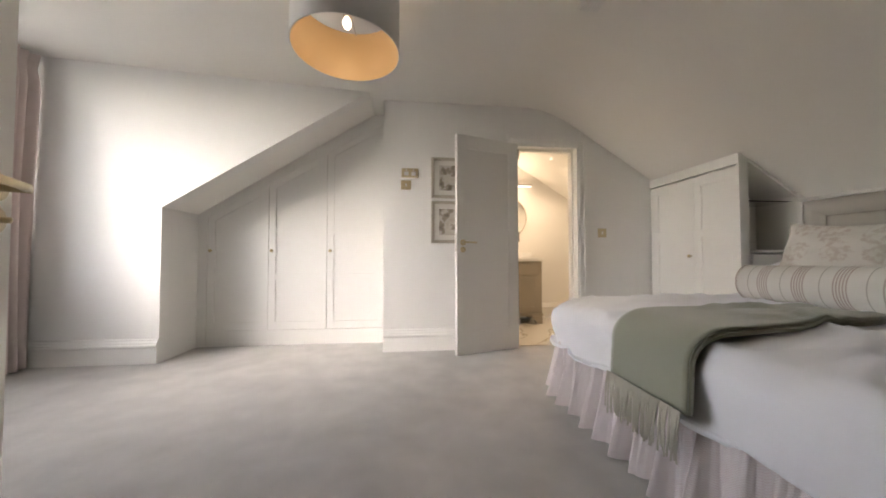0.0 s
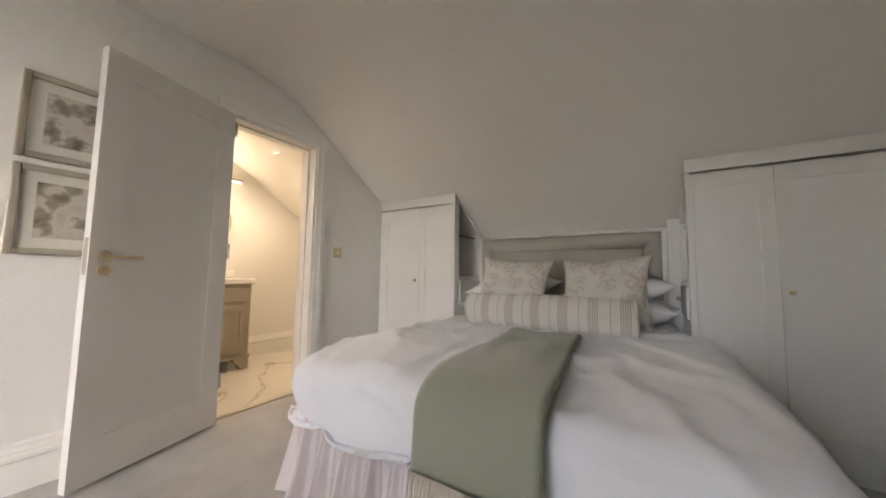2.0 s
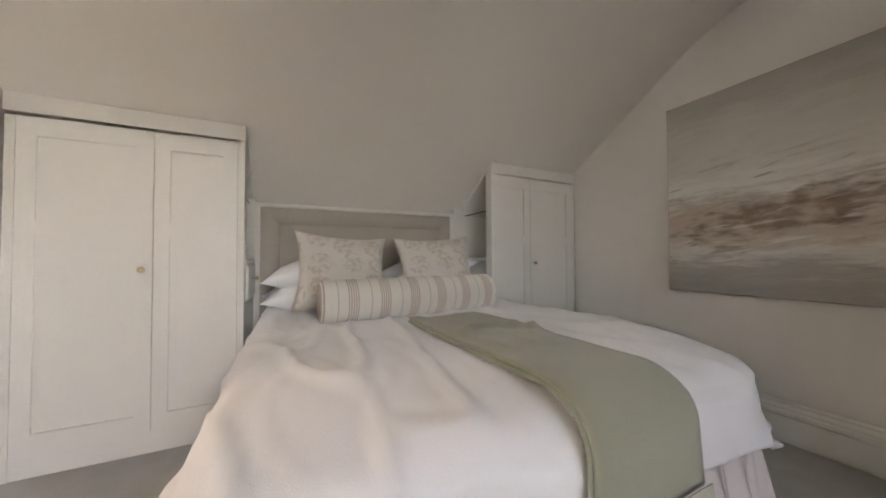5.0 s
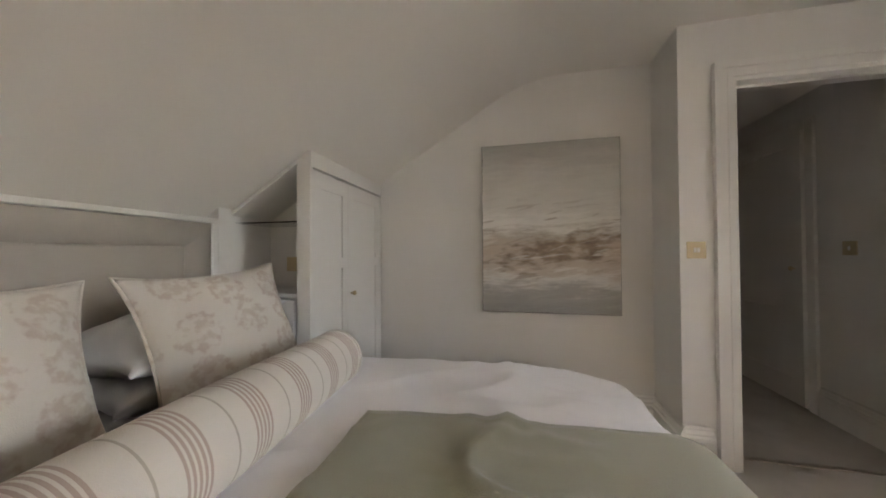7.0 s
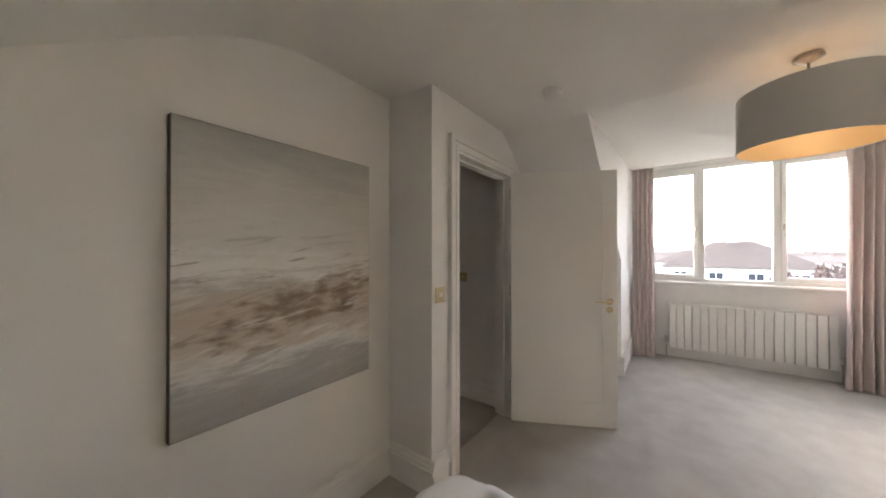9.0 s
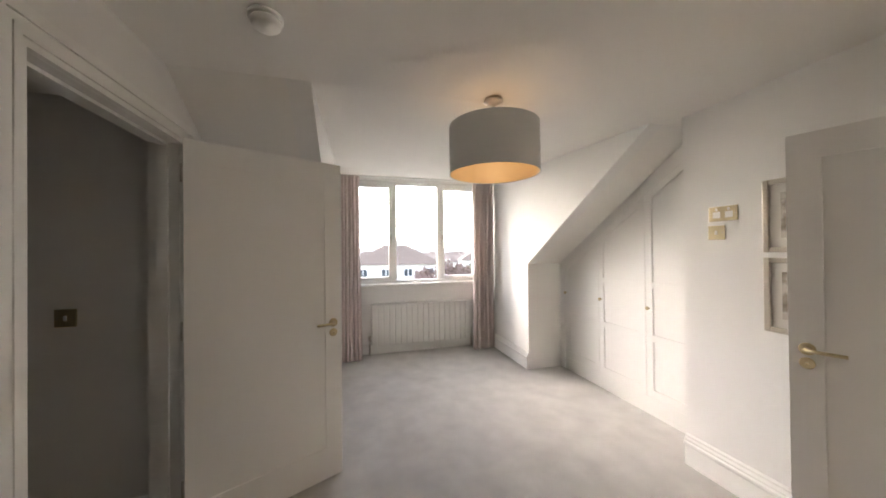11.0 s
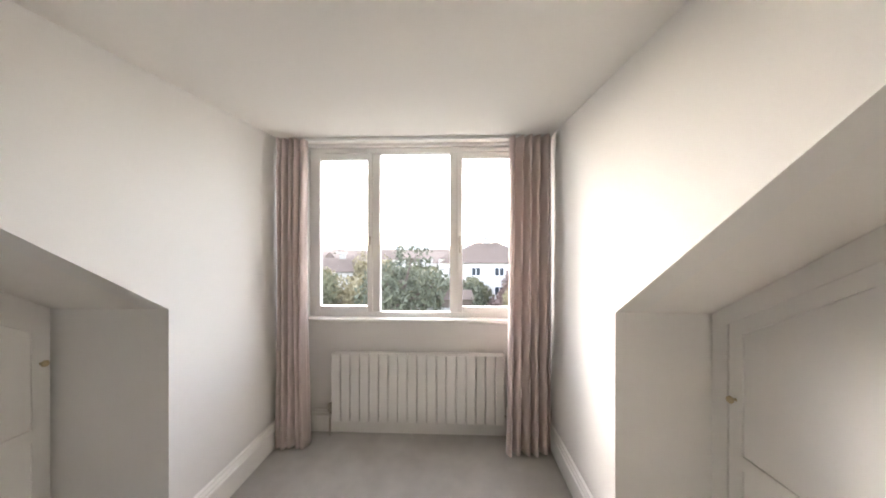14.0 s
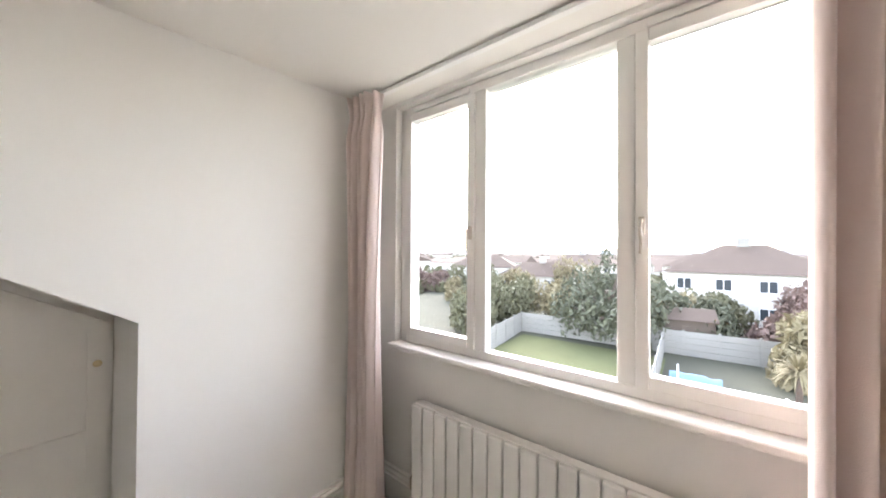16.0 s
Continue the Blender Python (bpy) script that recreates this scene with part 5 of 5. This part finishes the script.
def house(x, y, w, d, eaves, ridge, ang, label, rows=2, cols=4):
    """A hipped house; its long front faces local +x."""
    hs = thing("house", label, "house", pose(x, y, GZ, 0, 0, ang))
    part("wall", boxes((-d / 2, -w / 2, 0, d / 2, w / 2, eaves)), RENDERWALL, hs)
    bm = bmesh.new()
    o = 0.4
    e = [bm.verts.new(p) for p in ((-d / 2 - o, -w / 2 - o, eaves), (d / 2 + o, -w / 2 - o, eaves), (d / 2 + o, w / 2 + o, eaves), (-d / 2 - o, w / 2 + o, eaves))]
    r0, r1 = bm.verts.new((0, -w / 2 + d / 2, ridge)), bm.verts.new((0, w / 2 - d / 2, ridge))
    for f in ((e[0], e[1], r0), (e[1], e[2], r1, r0), (e[2], e[3], r1), (e[3], e[0], r0, r1), (e[3], e[2], e[1], e[0])):
        bm.faces.new(f)
    rf = part("roof", bm, ROOF, hs, "brown tiled hipped roof")
    part("chimney", boxes((-0.35, -0.5, ridge - 0.6, 0.35, 0.5, ridge + 0.7), (-0.42, -0.57, ridge + 0.7, 0.42, 0.57, ridge + 0.8)), STONE, rf)
    for k in range(rows):
        z = eaves - 1.75 - k * 2.6
        for i in range(cols):
            yy = -w / 2 + w * (i + 0.5) / cols
            wn_ = part("window", boxes((d / 2, yy - 0.65, z, d / 2 + 0.06, yy - 0.57, z + 1.2), (d / 2, yy + 0.57, z, d / 2 + 0.06, yy + 0.65, z + 1.2), (d / 2, yy - 0.57, z, d / 2 + 0.06, yy + 0.57, z + 0.08), (d / 2, yy - 0.57, z + 1.12, d / 2 + 0.06, yy + 0.57, z + 1.2), (d / 2, yy - 0.04, z + 0.08, d / 2 + 0.06, yy + 0.04, z + 1.12)), UPVC, hs)
            part("pane", boxes((d / 2 + 0.004, yy - 0.57, z + 0.08, d / 2 + 0.03, yy + 0.57, z + 1.12)), WINDARK, wn_)
    return hs


house(-46, 7.0, 12.5, 9, 5.2, 8.1, -4, "white rendered house with brown hipped roof")
house(-58, 30, 16, 9, 5.2, 8.2, -14, "white rendered semi-detached house with brown roof")
house(-52, -17, 13, 7, 3.4, 5.6, 12, "low house with a dark roof behind trees", 1)
house(-62, -34, 14, 8, 4.0, 6.6, 20, "white gabled house among trees", 1)
house(-75, 6, 15, 9, 4.8, 7.2, 0, "distant white house with brown roof")
house(-80, -18, 15, 9, 4.4, 6.8, 8, "distant white house with brown roof")

# building materials in the next garden
st = thing("timber_stack", "pale sawn boards stacked under sheeting", "building materials", pose(-18.2, 3.6, GZ))
for i in range(6):
    part("board", boxes((-0.9, -1.1 + i * 0.36, 0.0, 0.9, -0.8 + i * 0.36, 0.5), bevel=0.02), SAND, st)
for nm, mt, x, y, lb in (("plastic_sheet", BLUE, -21.5, 2.6, "blue plastic sheeting over pipes"), ("plastic_sheet", GREENP, -20.3, 2.5, "green plastic mesh sheeting")):
    tagged(finish(nm, grid(lambda u, v: Vector((x + 0.5 * u, y - 1.0 + 2.2 * v, GZ + 0.35 + 0.35 * math.sin(3 * u) + 0.1 * noise.noise(Vector((u * 4, v * 6, x))))), 8, 16), mt, smooth=True), lb, "sheeting")
bar = thing("site_barrier", "orange plastic site barrier", "barrier", pose(-18.6, 6.3, GZ, 0, 0, 80))
part("panel", boxes((-0.9, -0.03, 0.3, 0.9, 0.03, 1.0), bevel=0.02), ORANGE, bar)
for x in (-0.8, 0.8):
    part("foot", boxes((x - 0.06, -0.3, 0.0, x + 0.06, 0.3, 0.3), bevel=0.02), ORANGE, bar)

for x, y in ((-20.6, 2.0), (-17.4, 4.9), (-18.4, 5.6)):
    tagged(finish("marker_post", boxes((-0.05, -0.05, 0.0, 0.05, 0.05, 1.3), bevel=0.012), UPVC, m=pose(x, y, GZ)), "pale timber marker post on the building plot", "post")
shed = thing("garden_shed", "dark weathered timber shed behind the garden fence", "shed", pose(-29.6, 2.3, GZ, 0, 0, 8))
part("wall", boxes((-1.1, -1.5, 0.0, 1.1, 1.5, 2.3)), BARK, shed)
part("roof", prism(bmesh.new(), [(-1.3, 2.3), (1.3, 2.3), (1.3, 2.36), (0.0, 3.1), (-1.3, 2.36)], "y", -1.65, 1.65), ROOF, shed, "shallow felted roof")
part("door", boxes((1.1, -0.4, 0.05, 1.14, 0.4, 1.95), bevel=0.005), BARK, shed)

# far suburb and hills
rnd = random.Random(9)
bm = bmesh.new()
bmr = bmesh.new()
for i in range(420):
    d = 95 + 900 * rnd.random() ** 1.5
    a = math.pi + rnd.uniform(-1.2, 1.2)
    x, y = d * math.cos(a), d * math.sin(a)
    w, l, h = rnd.uniform(4, 6), rnd.uniform(5, 10), rnd.uniform(2.8, 4.6)
    box(bm, x - w, y - l, GZ, x + w, y + l, GZ + h)
    prism(bmr, [(x - w - 0.4, GZ + h), (x + w + 0.4, GZ + h), (x, GZ + h + rnd.uniform(1.2, 2.2))], "y", y - l - 0.3, y + l + 0.3)
far = tagged(finish("far_houses", bm, RENDERWALL), "pale suburban houses in the hazy distance", "houses", kind="stuff")
finish("roofs", bmr, ROOF, far)
vsl, fsl = [], []
for i in range(26000):
    d = 55 + 700 * rnd.random() ** 1.7
    a = math.pi + rnd.uniform(-1.25, 1.25)
    s = rnd.uniform(0.5, 1.3) * (0.7 + d / 300)
    k0 = (int(d / 9), int(a * 40))
    g = noise.noise(Vector((d * 0.06, a * 9, 0)))
    c = Vector((d * math.cos(a), d * math.sin(a), GZ + max(0.3, 2.0 + 2.6 * g) * rnd.uniform(0.2, 1.15)))
    rot = Euler((rnd.uniform(0, 6.28), rnd.uniform(0, 6.28), rnd.uniform(0, 6.28))).to_matrix()
    k = len(vsl)
    vsl += [c + rot @ Vector(p) for p in ((-s, 0, 0), (0, -s * 0.7, s * 0.2), (s, 0, 0), (0, s * 0.7, s * 0.2))]
    fsl += [(k, k + 1, k + 2), (k, k + 2, k + 3)]
me = bpy.data.meshes.new("far_trees")
me.from_pydata(vsl, [], fsl)
me.materials.append(LEAF)
tagged(new("far_trees", me), "hazy belt of suburban trees", "trees", kind="stuff")


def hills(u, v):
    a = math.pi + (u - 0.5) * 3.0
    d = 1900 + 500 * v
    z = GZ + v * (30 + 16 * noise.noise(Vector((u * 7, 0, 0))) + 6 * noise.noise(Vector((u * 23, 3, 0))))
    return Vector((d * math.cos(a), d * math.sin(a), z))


tagged(finish("backdrop_hills", grid(hills, 120, 2), HILL, smooth=True), "hills on the horizon with haze painted in as pale blue", "hills", kind="structure")
